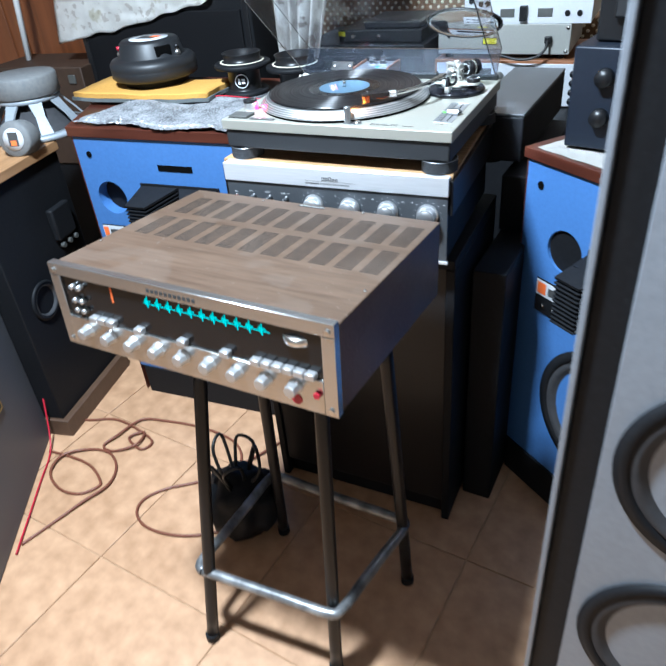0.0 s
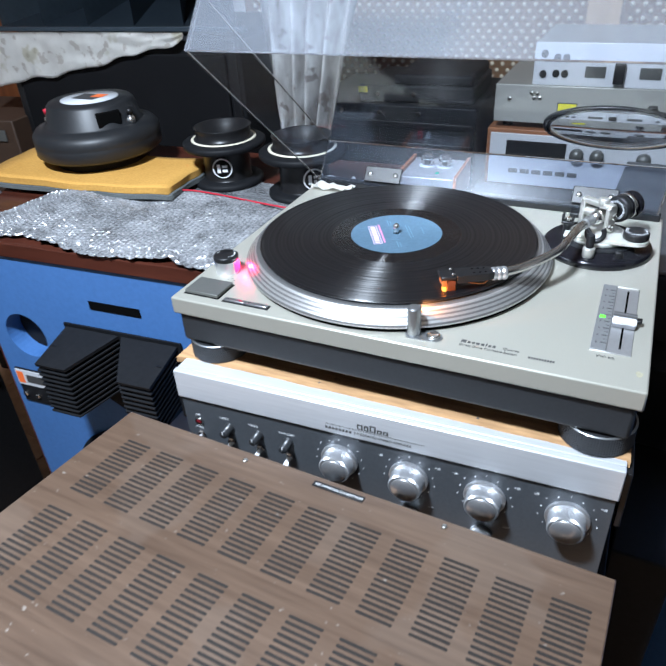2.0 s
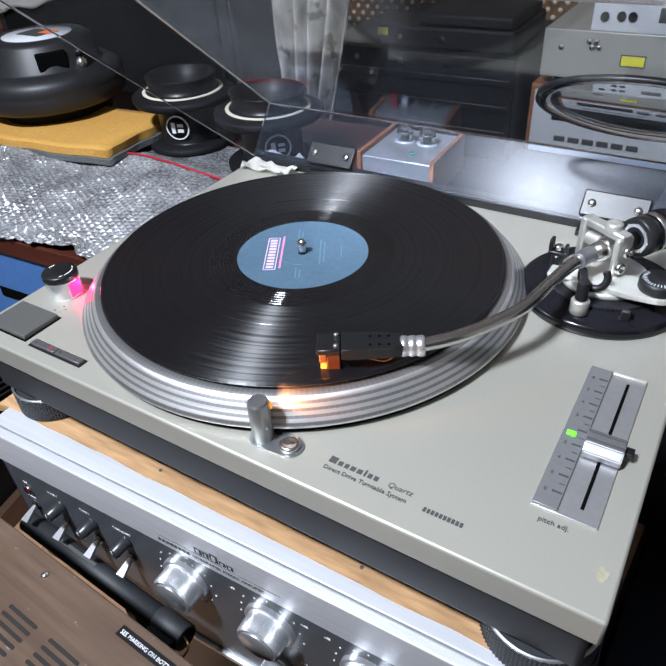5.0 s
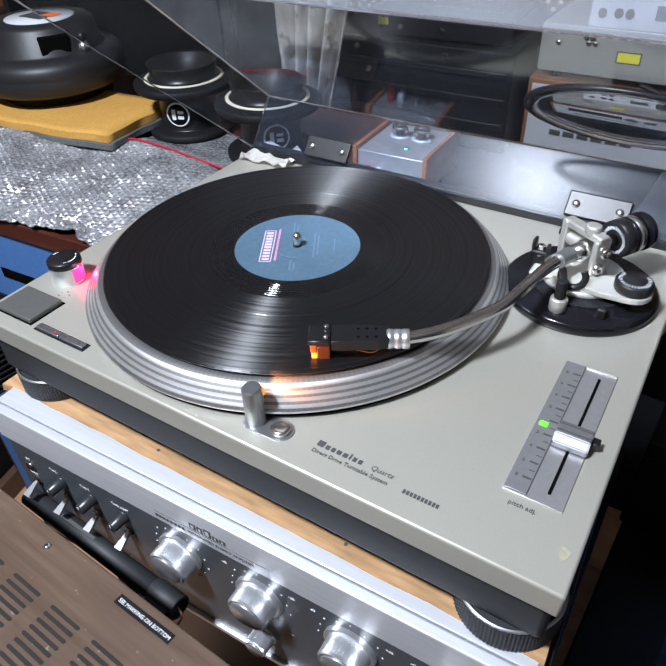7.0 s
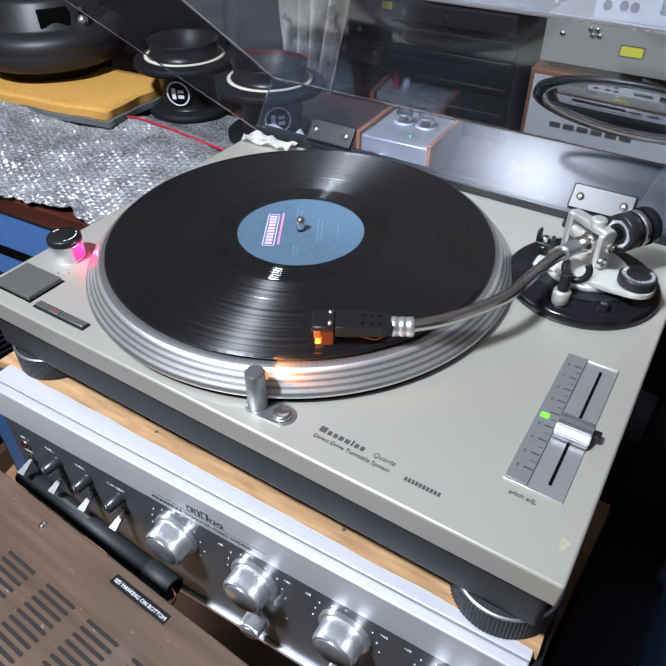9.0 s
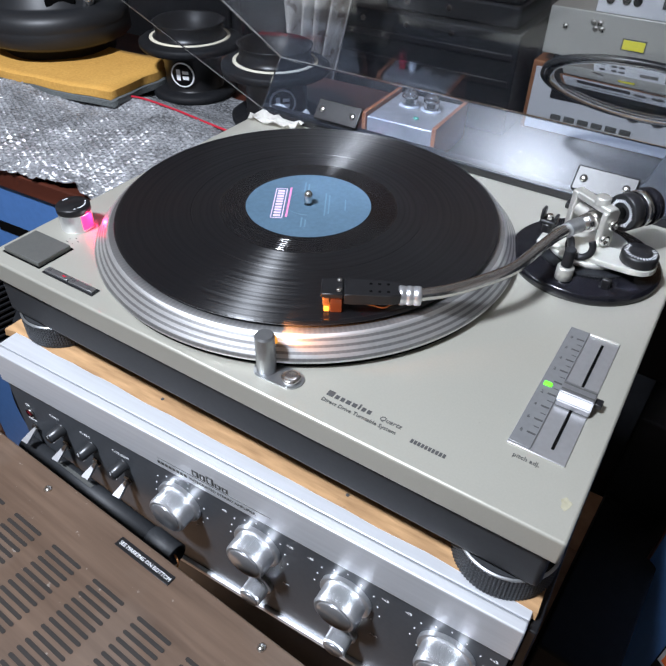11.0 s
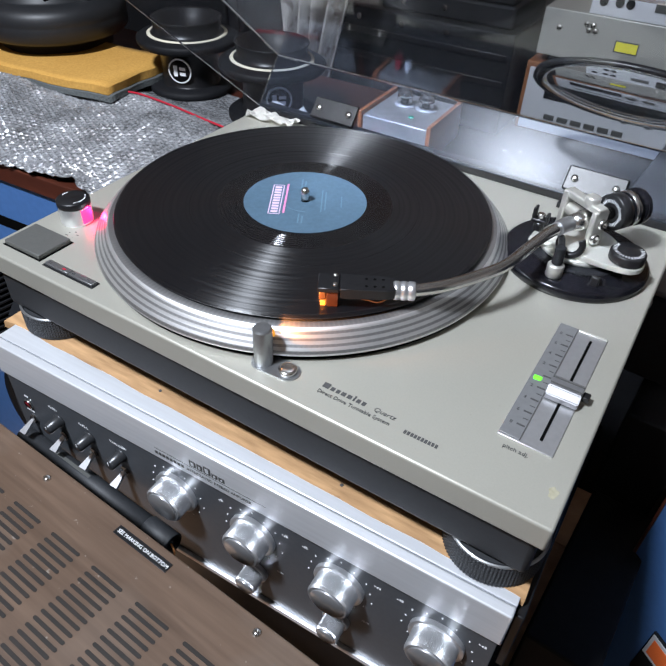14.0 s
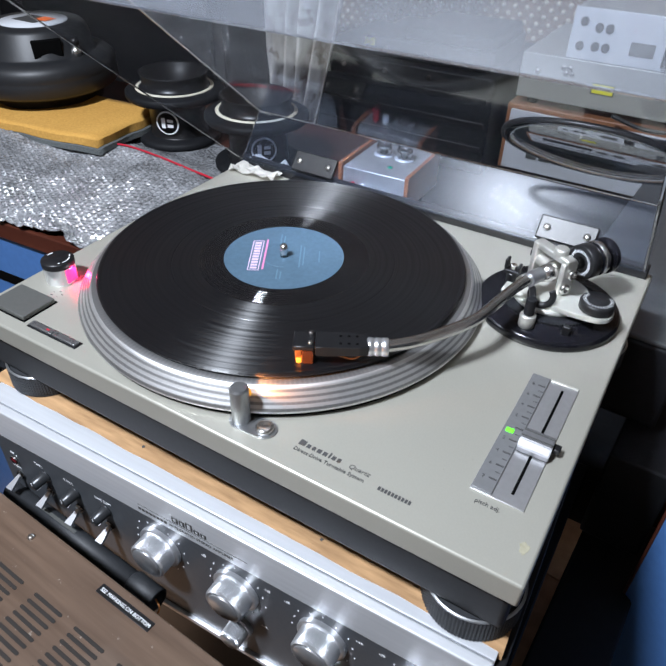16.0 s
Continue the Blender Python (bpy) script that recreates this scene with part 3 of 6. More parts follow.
    hs = part("headshell", bm, BLACK, t, "black headshell with cartridge")
    hs.matrix_local = pose(0.3175, 0.0985, hz + 0.0006, 0, 0, hy)
    part("nose", box(0.0462, 0.0605, -0.0088, 0.0088, 0.0008, 0.0045, 0.0008, 1), BLACK, hs)
    for x, y in ((0.0490, -0.0052), (0.0490, 0.0052)):
        part("screw", turn([(0, 0.0045), (0.0018, 0.0045), (0.0018, 0.0060), (0.001, 0.0068), (0, 0.0068)], 16, None, pose(x, y, 0)), CHROME, hs)
    # dark discs laid on top for the shade in the holes
    for x in (0.018, 0.0235, 0.029):
        for y in (-0.004, 0.004):
            part("hole", rod(0.0011, 0.0002, 10, 0, None, pose(x, y, 0.0045)), VOID, hs)
    bm = box(0.0465, 0.0545, -0.0078, 0.0078, -0.0110, 0.0006, 0.0008)
    cart = part("cartridge", bm, CARTB, hs, "dark copper cartridge body")
    part("cartridge_frame", box(0.0548, 0.0592, -0.0070, 0.0070, -0.0060, 0.0006, 0.0006), COPPER, cart)
    # no lamp itself: the glow stands for light from the stylus lamp
    part("stylus_guard", box(0.0548, 0.0585, 0.0010, 0.0068, -0.0118, -0.0068, 0.0006), AMBER, cart, "amber stylus guard, lamplight put in as glow")
    for k in range(4):
        y = -0.0045 + 0.003 * k
        part("lead", tube([(0.012, y * 0.6, -0.003), (0.020, y * 1.3, -0.0055 - 0.001 * (k % 2)), (0.028, y, -0.006), (0.0345, y, -0.005)], 0.0005, 6, None, 5), COPPER if k % 2 else REDW, hs)
    # rear stub and counterweight
    bm = turn([(0, -0.006), (0.0048, -0.006), (0.0048, 0.030), (0, 0.030)], 20)
    st = part("rear_stub", bm, CHROME, t)
    st.matrix_local = pose(ax, ay, Z0 + 0.0375, 0, 0, yaw + 180) @ pose(0, 0, 0, 0, 90, 0)
    back = pose(ax, ay, Z0 + 0.0375, 0, 0, yaw + 180) @ pose(0, 0, 0, 0, 90, 0)
    cw = part("counterweight", turn([(0.0130, 0.0345), (0.0138, 0.0350), (0.0138, 0.0450), (0.0130, 0.0455), (0.0130, 0.0462), (0.0146, 0.0466), (0.0146, 0.0525), (0.0136, 0.0540), (0, 0.0541)], 56), GLOSSB, t, "black counterweight with white scale ring")
    cw.matrix_local = back
    ring = part("scale_ring", turn([(0.005, 0.0240), (0.0132, 0.0240), (0.0143, 0.0250), (0.0143, 0.0335), (0.0136, 0.0342), (0.005, 0.0342)], 56), BLACK, cw, "black dial ring with white scale")
    part("silver_band", turn([(0.0139, 0.0372), (0.0142, 0.0374), (0.0142, 0.0425), (0.0139, 0.0427)], 56), CHROME, cw)
    bm = bmesh.new()
    for k in range(40):
        box(0.0082, 0.0104 if k % 5 else 0.0112, -0.00022, 0.00022, 0.0237, 0.02395, 0, 2, bm)
        bmesh.ops.rotate(bm, verts=bm.verts, cent=(0, 0, 0), matrix=Matrix.Rotation(radians(9), 3, "Z"))
    part("scale_marks", bm, WHITE, ring)
    # arm rest
    bm = rod(0.0042, 0.0175, 18, 0.0005, None, pose(-0.0330, -0.002, 0.0075))
    box(-0.0395, -0.0265, -0.0060, 0.0020, 0.0252, 0.0282, 0.001, 2, bm)
    box(-0.0395, -0.0368, -0.0060, 0.0020, 0.0284, 0.0370, 0.001, 2, bm)
    box(-0.0292, -0.0265, -0.0060, 0.0020, 0.0284, 0.0330, 0.001, 2, bm)
    ar = part("arm_rest", bm, BLACK, ab, "black arm rest clip")
    part("rest_screw", rod(0.0030, 0.004, 16, 0.0006, None, pose(-0.0330, -0.0020, 0.0284)), CHROME, ar)
    # hinges and lid
    for x in (0.103, 0.374):
        h = part("hinge", box(x - 0.024, x + 0.024, 0.3275, 0.3412, Z0 + 0.0002, Z0 + 0.0055, 0.001), BLACK, t, "black lid hinge")
    th = 39.5
    L0 = Matrix.Translation((0, 0.3405, Z0 + 0.0075)) @ pose(0, 0, 0, -th, 0, 0)
    w = 0.003
    xa, xb, ln, hh = 0.009, 0.447, 0.340, 0.061
    bm = bmesh.new()
    box(xa, xb, -ln, 0.0, hh - w, hh, 0.0012, 2, bm)
    lid = part("lid", bm, LID, t, "clear scratched acrylic dust cover, propped open")
    lid.matrix_local = L0
    lid.visible_shadow = False
    part("rear_gasket", box(0.004, W - 0.004, 0.3415, D - 0.002, Z0 + 0.0002, Z0 + 0.0105, 0.001), BLACK, t, "black rubber strip under the lid")
    for nm, bx in (("lid_side", (xa, xa + w, -ln + w, -w, 0, hh - w - 0.0002)), ("lid_side", (xb - w, xb, -ln + w, -w, 0, hh - w - 0.0002)),
                   ("lid_front", (xa, xb, -ln, -ln + w - 0.0002, 0, hh - w - 0.0002)), ("lid_back", (xa, xb, -w + 0.0002, 0, 0, hh - w - 0.0002))):
        pane = part(nm, box(*bx, 0.0008, 1), {"lid_back": LIDB, "lid_front": LIDF}.get(nm, LIDS), lid)
        pane.visible_shadow = False
    for x in (0.103, 0.374):
        hb = part("hinge_bracket", box(x - 0.026, x + 0.026, -w - 0.0032, -w - 0.0002, 0.004, 0.026, 0.0012), BLACK, lid, "black hinge bracket with two screws")
        for dx in (-0.018, 0.018):
            part("screw", turn([(0, 0), (0.0032, 0), (0.0032, 0.0012), (0.002, 0.002), (0, 0.002)], 16, None, pose(x + dx, -w - 0.0033, 0.015, 90, 0, 0)), CHROME, hb)
    # dished clear disc with dark rim stuck on the lid
    dm = Matrix.Translation((0.384, -0.090, hh + 0.0024)) @ Matrix.Diagonal((0.92, 0.62, 0.30, 1))
    ringb = turn([(0.0785, -0.0065), (0.0815, -0.0065), (0.0815, 0.0062), (0.0785, 0.0062), (0.0785, -0.0065)], 72, None, dm)
    rg = part("disc_rim", ringb, BLACK, lid, "thin dark rim of a clear dished disc on the lid")
    pr = [(0, -0.0008)] + [(0.078 * k / 10, -0.0008 - 0.0055 * (k / 10) ** 2) for k in range(1, 11)]
    pr += [(0.078 * k / 10, 0.0008 + 0.0050 * (k / 10) ** 2) for k in range(10, 0, -1)] + [(0, 0.0008)]
    part("disc_pane", turn(pr, 64, None, dm), LENS, rg).visible_shadow = False
    return t


def strobe_material():
    """Rows of fine dark dots on turned aluminium."""
    m = mat("platter_aluminium", (0.80, 0.80, 0.80), 0.36, 0.9, 0.06, 200, 0.0, 5)
    nt = m.node_tree
    n, l = nt.nodes, nt.links
    b = n["Principled BSDF"]
    old = b.inputs["Base Color"].links[0].from_socket
    tc = n.new("ShaderNodeTexCoord")
    sx = n.new("ShaderNodeSeparateXYZ")
    l.new(tc.outputs["Object"], sx.inputs[0])

    def op(kind, a, c=None):
        q = n.new("ShaderNodeMath")
        q.operation = kind
        for i, v in enumerate((a, c)):
            if v is None:
                continue
            if isinstance(v, (int, float)):
                q.inputs[i].default_value = v
            else:
                l.new(v, q.inputs[i])
        return q.outputs[0]

    row = op("FRACT", op("DIVIDE", op("SUBTRACT", sx.outputs["Z"], 0.0048), 0.0031))
    band = op("MULTIPLY", op("GREATER_THAN", row, 0.38), op("LESS_THAN", row, 0.80))
    ang = op("FRACT", op("MULTIPLY", op("ARCTAN2", sx.outputs["Y"], sx.outputs["X"]), 300 / (2 * math.pi)))
    dots = op("ADD", 0.50, op("MULTIPLY", op("GREATER_THAN", ang, 0.45), 0.06))
    k = op("MULTIPLY", band, dots)
    mix = n.new("ShaderNodeMix")
    mix.data_type = "RGBA"
    l.new(k, mix.inputs["Factor"])
    l.new(old, mix.inputs["A"])
    mix.inputs["B"].default_value = (0.05, 0.05, 0.055, 1)
    l.new(mix.outputs["Result"], b.inputs["Base Color"])
    return m


def vinyl_material():
    """Black record with fine concentric grooves."""
    m = bpy.data.materials.new("black_vinyl")
    m.use_nodes = True
    nt = m.node_tree
    n, l = nt.nodes, nt.links
    b = n["Principled BSDF"]
    b.inputs["Base Color"].default_value = (0.005, 0.005, 0.006, 1)
    tc = n.new("ShaderNodeTexCoord")
    ln = n.new("ShaderNodeVectorMath")
    ln.operation = "LENGTH"
    l.new(tc.outputs["Object"], ln.inputs[0])
    tone, fine = n.new("ShaderNodeTexNoise"), n.new("ShaderNodeTexNoise")
    for ns, scale, detail in ((tone, 320, 4), (fine, 900, 3)):
        ns.noise_dimensions = "1D"
        ns.inputs["Scale"].default_value, ns.inputs["Detail"].default_value = scale, detail
        l.new(ln.outputs["Value"], ns.inputs["W"])
    mr = n.new("ShaderNodeMapRange")
    mr.inputs["From Min"].default_value, mr.inputs["From Max"].default_value = 0.3, 0.7
    mr.inputs["To Min"].default_value, mr.inputs["To Max"].default_value = 0.28, 0.50
    l.new(tone.outputs[0], mr.inputs[0])
    outer = n.new("ShaderNodeMapRange")
    outer.inputs["From Min"].default_value, outer.inputs["From Max"].default_value = 0.0685, 0.0725
    l.new(ln.outputs["Value"], outer.inputs[0])
    pick = n.new("ShaderNodeMix")
    pick.inputs["A"].default_value = 0.12
    l.new(outer.outputs[0], pick.inputs["Factor"]), l.new(mr.outputs[0], pick.inputs["B"])
    l.new(pick.outputs["Result"], b.inputs["Roughness"])
    b.inputs["Anisotropic"].default_value = 1.0
    b.inputs["Anisotropic Rotation"].default_value = 0.25
    b.inputs["IOR"].default_value = 1.62
    tg = n.new("ShaderNodeTangent")
    tg.direction_type, tg.axis = "RADIAL", "Z"
    l.new(tg.outputs[0], b.inputs["Tangent"])
    bp = n.new("ShaderNodeBump")
    bp.inputs["Strength"].default_value, bp.inputs["Distance"].default_value = 0.15, 0.0004
    l.new(fine.outputs[0], bp.inputs["Height"]), l.new(bp.outputs[0], b.inputs["Normal"])
    b.inputs["Coat Weight"].default_value, b.inputs["Coat Roughness"].default_value = 0.25, 0.06
    return m


STROBE = strobe_material()
STAIN = mat("yellowed_stain", (0.36, 0.33, 0.22), 0.5, 0.3, 0.2, 300, 0.05, 60, (1, 1, 1), (0.43, 0.41, 0.31))
VINYL = vinyl_material()
LABELB = mat("blue_record_label", (0.055, 0.10, 0.145), 0.45, 0, 0.08, 300, 0.0, 12, (1, 1, 1), (0.072, 0.127, 0.18))
PINK = mat("pink_print", (0.62, 0.2, 0.38), 0.5, 0, 0.05, 50, 0)
PALEP = mat("pale_blue_print", (0.10, 0.18, 0.24), 0.5, 0, 0.05, 50, 0)


def record():
    t = thing("record", pose(0.185, 0.172, 0.9966, 0, 0, 120), "black vinyl record with a blue paper label on the platter", "record")
    pr = [(0.0035, 0), (0.1505, 0), (0.1508, 0.0007), (0.1500, 0.0016), (0.1485, 0.0019), (0.1465, 0.0014)]
    for r in (0.0925, 0.0690, 0.0663, 0.0636, 0.0609, 0.0582, 0.0555):
        pr += [(r + 0.0006, 0.0014), (r + 0.0002, 0.0011), (r - 0.0002, 0.0011), (r - 0.0006, 0.0014)]
    pr += [(0.0515, 0.0014), (0.051, 0.0016), (0.0035, 0.0016), (0.0035, 0)]
    part("disc", turn(pr, 160, None, None, 0, False), VINYL, t)
    lb = part("label", turn([(0.0036, 0.0017), (0.0500, 0.0017), (0.0500, 0.0020), (0.0036, 0.0020), (0.0036, 0.0017)], 96, None, None, 0, False), LABELB, t, "blue paper label with pink logo")
    bm = bmesh.new()
    for x0, x1, y0, y1 in ((-0.024, 0.024, 0.0275, 0.0283), (-0.024, 0.024, 0.0188, 0.0196), (-0.024, -0.0232, 0.0188, 0.0283), (0.0232, 0.024, 0.0188, 0.0283)):
        box(x0, x1, y0, y1, 0.0020, 0.0021, 0, 2, bm)
    for k in range(10):
        box(-0.0215 + 0.0044 * k, -0.0185 + 0.0044 * k, 0.0208, 0.0263, 0.0020, 0.0021, 0, 2, bm)
    part("logo", bm, mat("lilac_print", (0.6, 0.45, 0.62), 0.5, 0, 0.05, 50, 0), lb)
    part("logo_rule", box(-0.022, 0.026, 0.0152, 0.0168, 0.0020, 0.0021), PINK, lb)
    bm = bmesh.new()
    for x0, x1, y in ((-0.036, -0.022, 0.003), (-0.036, -0.025, 0.0), (0.020, 0.036, 0.004), (0.020, 0.033, 0.001), (-0.018, 0.018, -0.014), (-0.015, 0.015, -0.017), (-0.009, 0.009, -0.030)):
        box(x0, x1, y, y + 0.0012, 0.0020, 0.0021, 0, 2, bm)
    part("small_print", bm, PALEP, lb)
    bm = bmesh.new()
    tube([(0.018 * math.cos(radians(a)), 0.018 * math.sin(radians(a)), 0.0020) for a in range(30, 200, 17)], 0.0002, 6, bm, 3)
    part("pressing_ring", bm, PALEP, lb)
    return t


record_player()
record()


# ---------- amplifier under the record player ----------
def front_knob(parent, x, z, r, h, material, label=""):
    bm = knurled(r * 1.2, 0.005, 90, 0.0004)
    knurled(r, h, 84, 0.0004, bm, pose(0, 0, 0.004))
    turn([(0, h + 0.0042), (r * 0.80, h + 0.0042), (r * 0.78, h + 0.005), (0, h + 0.0046)], 40, bm)
    k = part("knob", bm, material, parent, label)
    k.matrix_local = pose(x, 0, z, 90, 0, 0)
    return k


def amplifier():
    t = thing("amplifier", pose(0.004, -0.021, 0.7372, 0, 0, 1.9), "silver and charcoal stereo amplifier with knurled knobs", "amplifier")
    part("case", box(0.004, 0.444, 0.004, 0.345, 0.0, 0.1545, 0.002), BLACKM, t, "black metal case")
    part("upper_panel", box(0.0, 0.448, -0.004, 0.004, 0.1275, 0.1625, 0.0012), ALU, t, "brushed aluminium strip")
    part("top_edge", box(0.0, 0.448, 0.0056, 0.034, 0.1547, 0.1610, 0.0006), ALU, t, "silver top ledge")
    part("lower_panel", box(0.002, 0.446, -0.001, 0.0038, 0.002, 0.1270, 0.0006), DKPANEL, t, "charcoal control panel")
    part("bottom_trim", box(0.0, 0.448, -0.004, 0.004, -0.004, 0.0015, 0.0006), ALU, t)
    for x in (0.188, 0.2615, 0.3360, 0.4105):
        front_knob(t, x, 0.0915, 0.0165, 0.0150, ALUK, "knurled silver knob")
        bm = bmesh.new()
        for a in range(-150, 151, 25):
            r = 0.0245 if a % 50 else 0.0262
            dx, dz = r * math.sin(radians(a)), r * math.cos(radians(a))
            box(x + dx - 0.0005, x + dx + 0.0005, -0.0014, -0.0010, 0.0915 + dz - 0.0005, 0.0915 + dz + 0.0005, 0, 2, bm)
        part("scale_dots", bm, WHITE, t)
        if x > 0.2:
            words("lettering", "-dB", 0.0034, WHITE, t, pose(x - 0.0315, -0.0012, 0.1105, 90, 0, 0), 0.0001)
            words("lettering", "+dB", 0.0034, WHITE, t, pose(x + 0.0255, -0.0012, 0.1105, 90, 0, 0), 0.0001)
    for x in (0.2615, 0.3360):
        front_knob(t, x, 0.0400, 0.0092, 0.0140, ALUK, "small silver knob")
        words("lettering", "AUX", 0.0030, WHITE, t, pose(x + 0.020, -0.0012, 0.0560, 90, 0, 0), 0.0001)
    for k, x in enumerate((0.0578, 0.0935, 0.1291)):
        kb = part("tape_knob", turn([(0, 0), (0.0064, 0), (0.0064, 0.0012), (0.0052, 0.0014), (0.0050, 0.0125), (0.0042, 0.0138), (0, 0.0140)], 24), DARKG, t, "dark grey rotary switch")
        kb.matrix_local = pose(x, -0.001, 0.0965, 90, 0, 0)
        part("pointer", box(-0.0005, 0.0005, 0.0010, 0.0046, 0.01385, 0.0141), WHITE, kb)
        words("lettering", ("TAPE 1", "TAPE 2", "TAPE COPY")[k], 0.0036, WHITE, t, pose(x - 0.0100, -0.0012, 0.1065, 90, 0, 0), 0.0001)
    for k, x in enumerate((0.0195, 0.0578, 0.0935, 0.1291)):
        tg = part("toggle", turn([(0, 0), (0.0050, 0), (0.0052, 0.0010), (0.0040, 0.0024), (0, 0.0024)], 6, None, None, 0, False), CHROME, t, "chrome toggle switch")
        tg.matrix_local = pose(x, -0.001, 0.0765, 90, 0, 0)
        bm = bmesh.new()
        v = [[bm.verts.new((sx * w2, sy * 0.0014, z)) for sx, sy in ((-1, -1), (1, -1), (1, 1), (-1, 1))] for w2, z in ((0.0014, 0.0020), (0.0036, 0.0150), (0.0036, 0.0165))]
        bm.faces.new(v[0][::-1]), bm.faces.new(v[2])
        for lo, hi in zip(v, v[1:]):
            for i in range(4):
                bm.faces.new((lo[i], lo[(i + 1) % 4], hi[(i + 1) % 4], hi[i]))
        p = part("lever", bm, ALUK, tg)
        p.matrix_local = pose(0, 0, 0, 22, 0, 0)
        words("lettering", "POWER" if k < 1 else "ON", 0.0028, WHITE, t, pose(x - 0.006, -0.0012, 0.0850, 90, 0, 0), 0.0001)
    words("lettering", "ON", 0.0034, WHITE, t, pose(0.0160, -0.0012, 0.1030, 90, 0, 0), 0.0001)
    led = part("indicator", turn([(0.0040, 0), (0.0050, 0), (0.0050, 0.0016), (0.0040, 0.0020)], 24), CHROME, t, "dark red indicator lens in a metal ring")
    led.matrix_local = pose(0.0192, -0.001, 0.0950, 90, 0, 0)
    part("indicator_lens", turn([(0, 0.0002), (0.0040, 0.0002), (0.0036, 0.0016), (0, 0.0022)], 20), mat("dark_red_lens", (0.12, 0.01, 0.015), 0.2, 0, 0.1, 50, 0), led)
    words("lettering", "INTEGRATED STEREO AMPLIFIER", 0.0040, INK, t, pose(0.2060, -0.0042, 0.1333, 90, 0, 0), 0.0001)
    part("rule", box(0.1758, 0.2770, -0.0043, -0.0041, 0.1392, 0.1395), INK, t)
    bm = bmesh.new()
    for k in range(8):
        box(0.1758 + 0.0036 * k, 0.1782 + 0.0036 * k, -0.0044, -0.0041, 0.1333, 0.1361, 0, 2, bm)
    part("model_mark", bm, INK, t)
    bm = bmesh.new()
    x = 0.2097
    for w, h in ((0.0058, 0.0062), (0.0048, 0.0062), (0.0062, 0.0078), (0.0050, 0.0046), (0.0050, 0.0046)):
        box(x, x + w, -0.0044, -0.0041, 0.1410, 0.1410 + h, 0, 2, bm)
        box(x + 0.0016, x + w - 0.0016, -0.00460, -0.00442, 0.1424, 0.1410 + h - 0.0016, 0, 2, bm, 1)
        x += w + 0.0012
    part("maker_mark", bm, (INK, ALU), t)
    for x in (-0.0062, 0.4485):
        part("side_rail", box(x, x + 0.0058, 0.004, 0.34, 0.09, 0.1540, 0.001), BLACK, t)
    for x in (0.03, 0.41):
        for y in (0.05, 0.31):
            part("foot", rod(0.014, 0.0095, 24, 0.001, None, pose(x, y, -0.0098)), BLACKM, t)
    return t


DARKG = mat("dark_grey_knob", (0.035, 0.037, 0.040), 0.32, 0.3, 0.1, 200, 0.02, 5)
amplifier()


def plank():
    bm = bmesh.new()
    n = 40
    rows = []
    rng = random.Random(4)
    for i in range(n + 1):
        x = -0.008 + 0.462 * i / n
        y = 0.000 + 0.012 * x + 0.0016 * noise.noise((x * 30, 0, 0)) - (0.006 * rng.random() if i in (0, n) else 0)
        xb = min(x, 0.438)
        rows.append([bm.verts.new(p) for p in ((x, y, PLANK_TOP - 0.006), (x, y + 0.001, PLANK_TOP), (xb, 0.33, PLANK_TOP), (xb, 0.33, PLANK_TOP - 0.006))])
    for a, b in zip(rows, rows[1:]):
        for k in range(4):
            bm.faces.new((a[k], a[(k + 1) % 4], b[(k + 1) % 4], b[k]))
    bm.faces.new(rows[0]), bm.faces.new(rows[-1][::-1])
    t = thing("plank", Matrix(), "raw pine plank with worn edge and nails under the record player", "plank")
    part("board", bm, PLANK, t)
    for x, y in ((0.160, 0.012), (0.322, 0.015)):
        part("nail", rod(0.0013, 0.0004, 12, 0, None, pose(x, y, PLANK_TOP)), INK, t)


plank()


# ---------- receiver on its stool ----------
RM = pose(0.188, -0.437, 0.8765, -3.6, 0, -3.0)  # origin: middle of the front top edge


def slots(bm, x0, x1, y1, n, pitch, z):
    """Dark strips with round ends for the shade in narrow slots, from y1 towards the front."""
    r = 0.0013
    for k in range(n):
        y = y1 - pitch * k
        ends = [(x1 - r + r * math.cos(radians(a)), y + r * math.sin(radians(a))) for a in (-90, -45, 0, 45, 90)]
        ends += [(x0 + r + r * math.cos(radians(a)), y + r * math.sin(radians(a))) for a in (90, 135, 180, 225, 270)]
        prism(ends, z - 0.0004, z + 0.0003, bm)


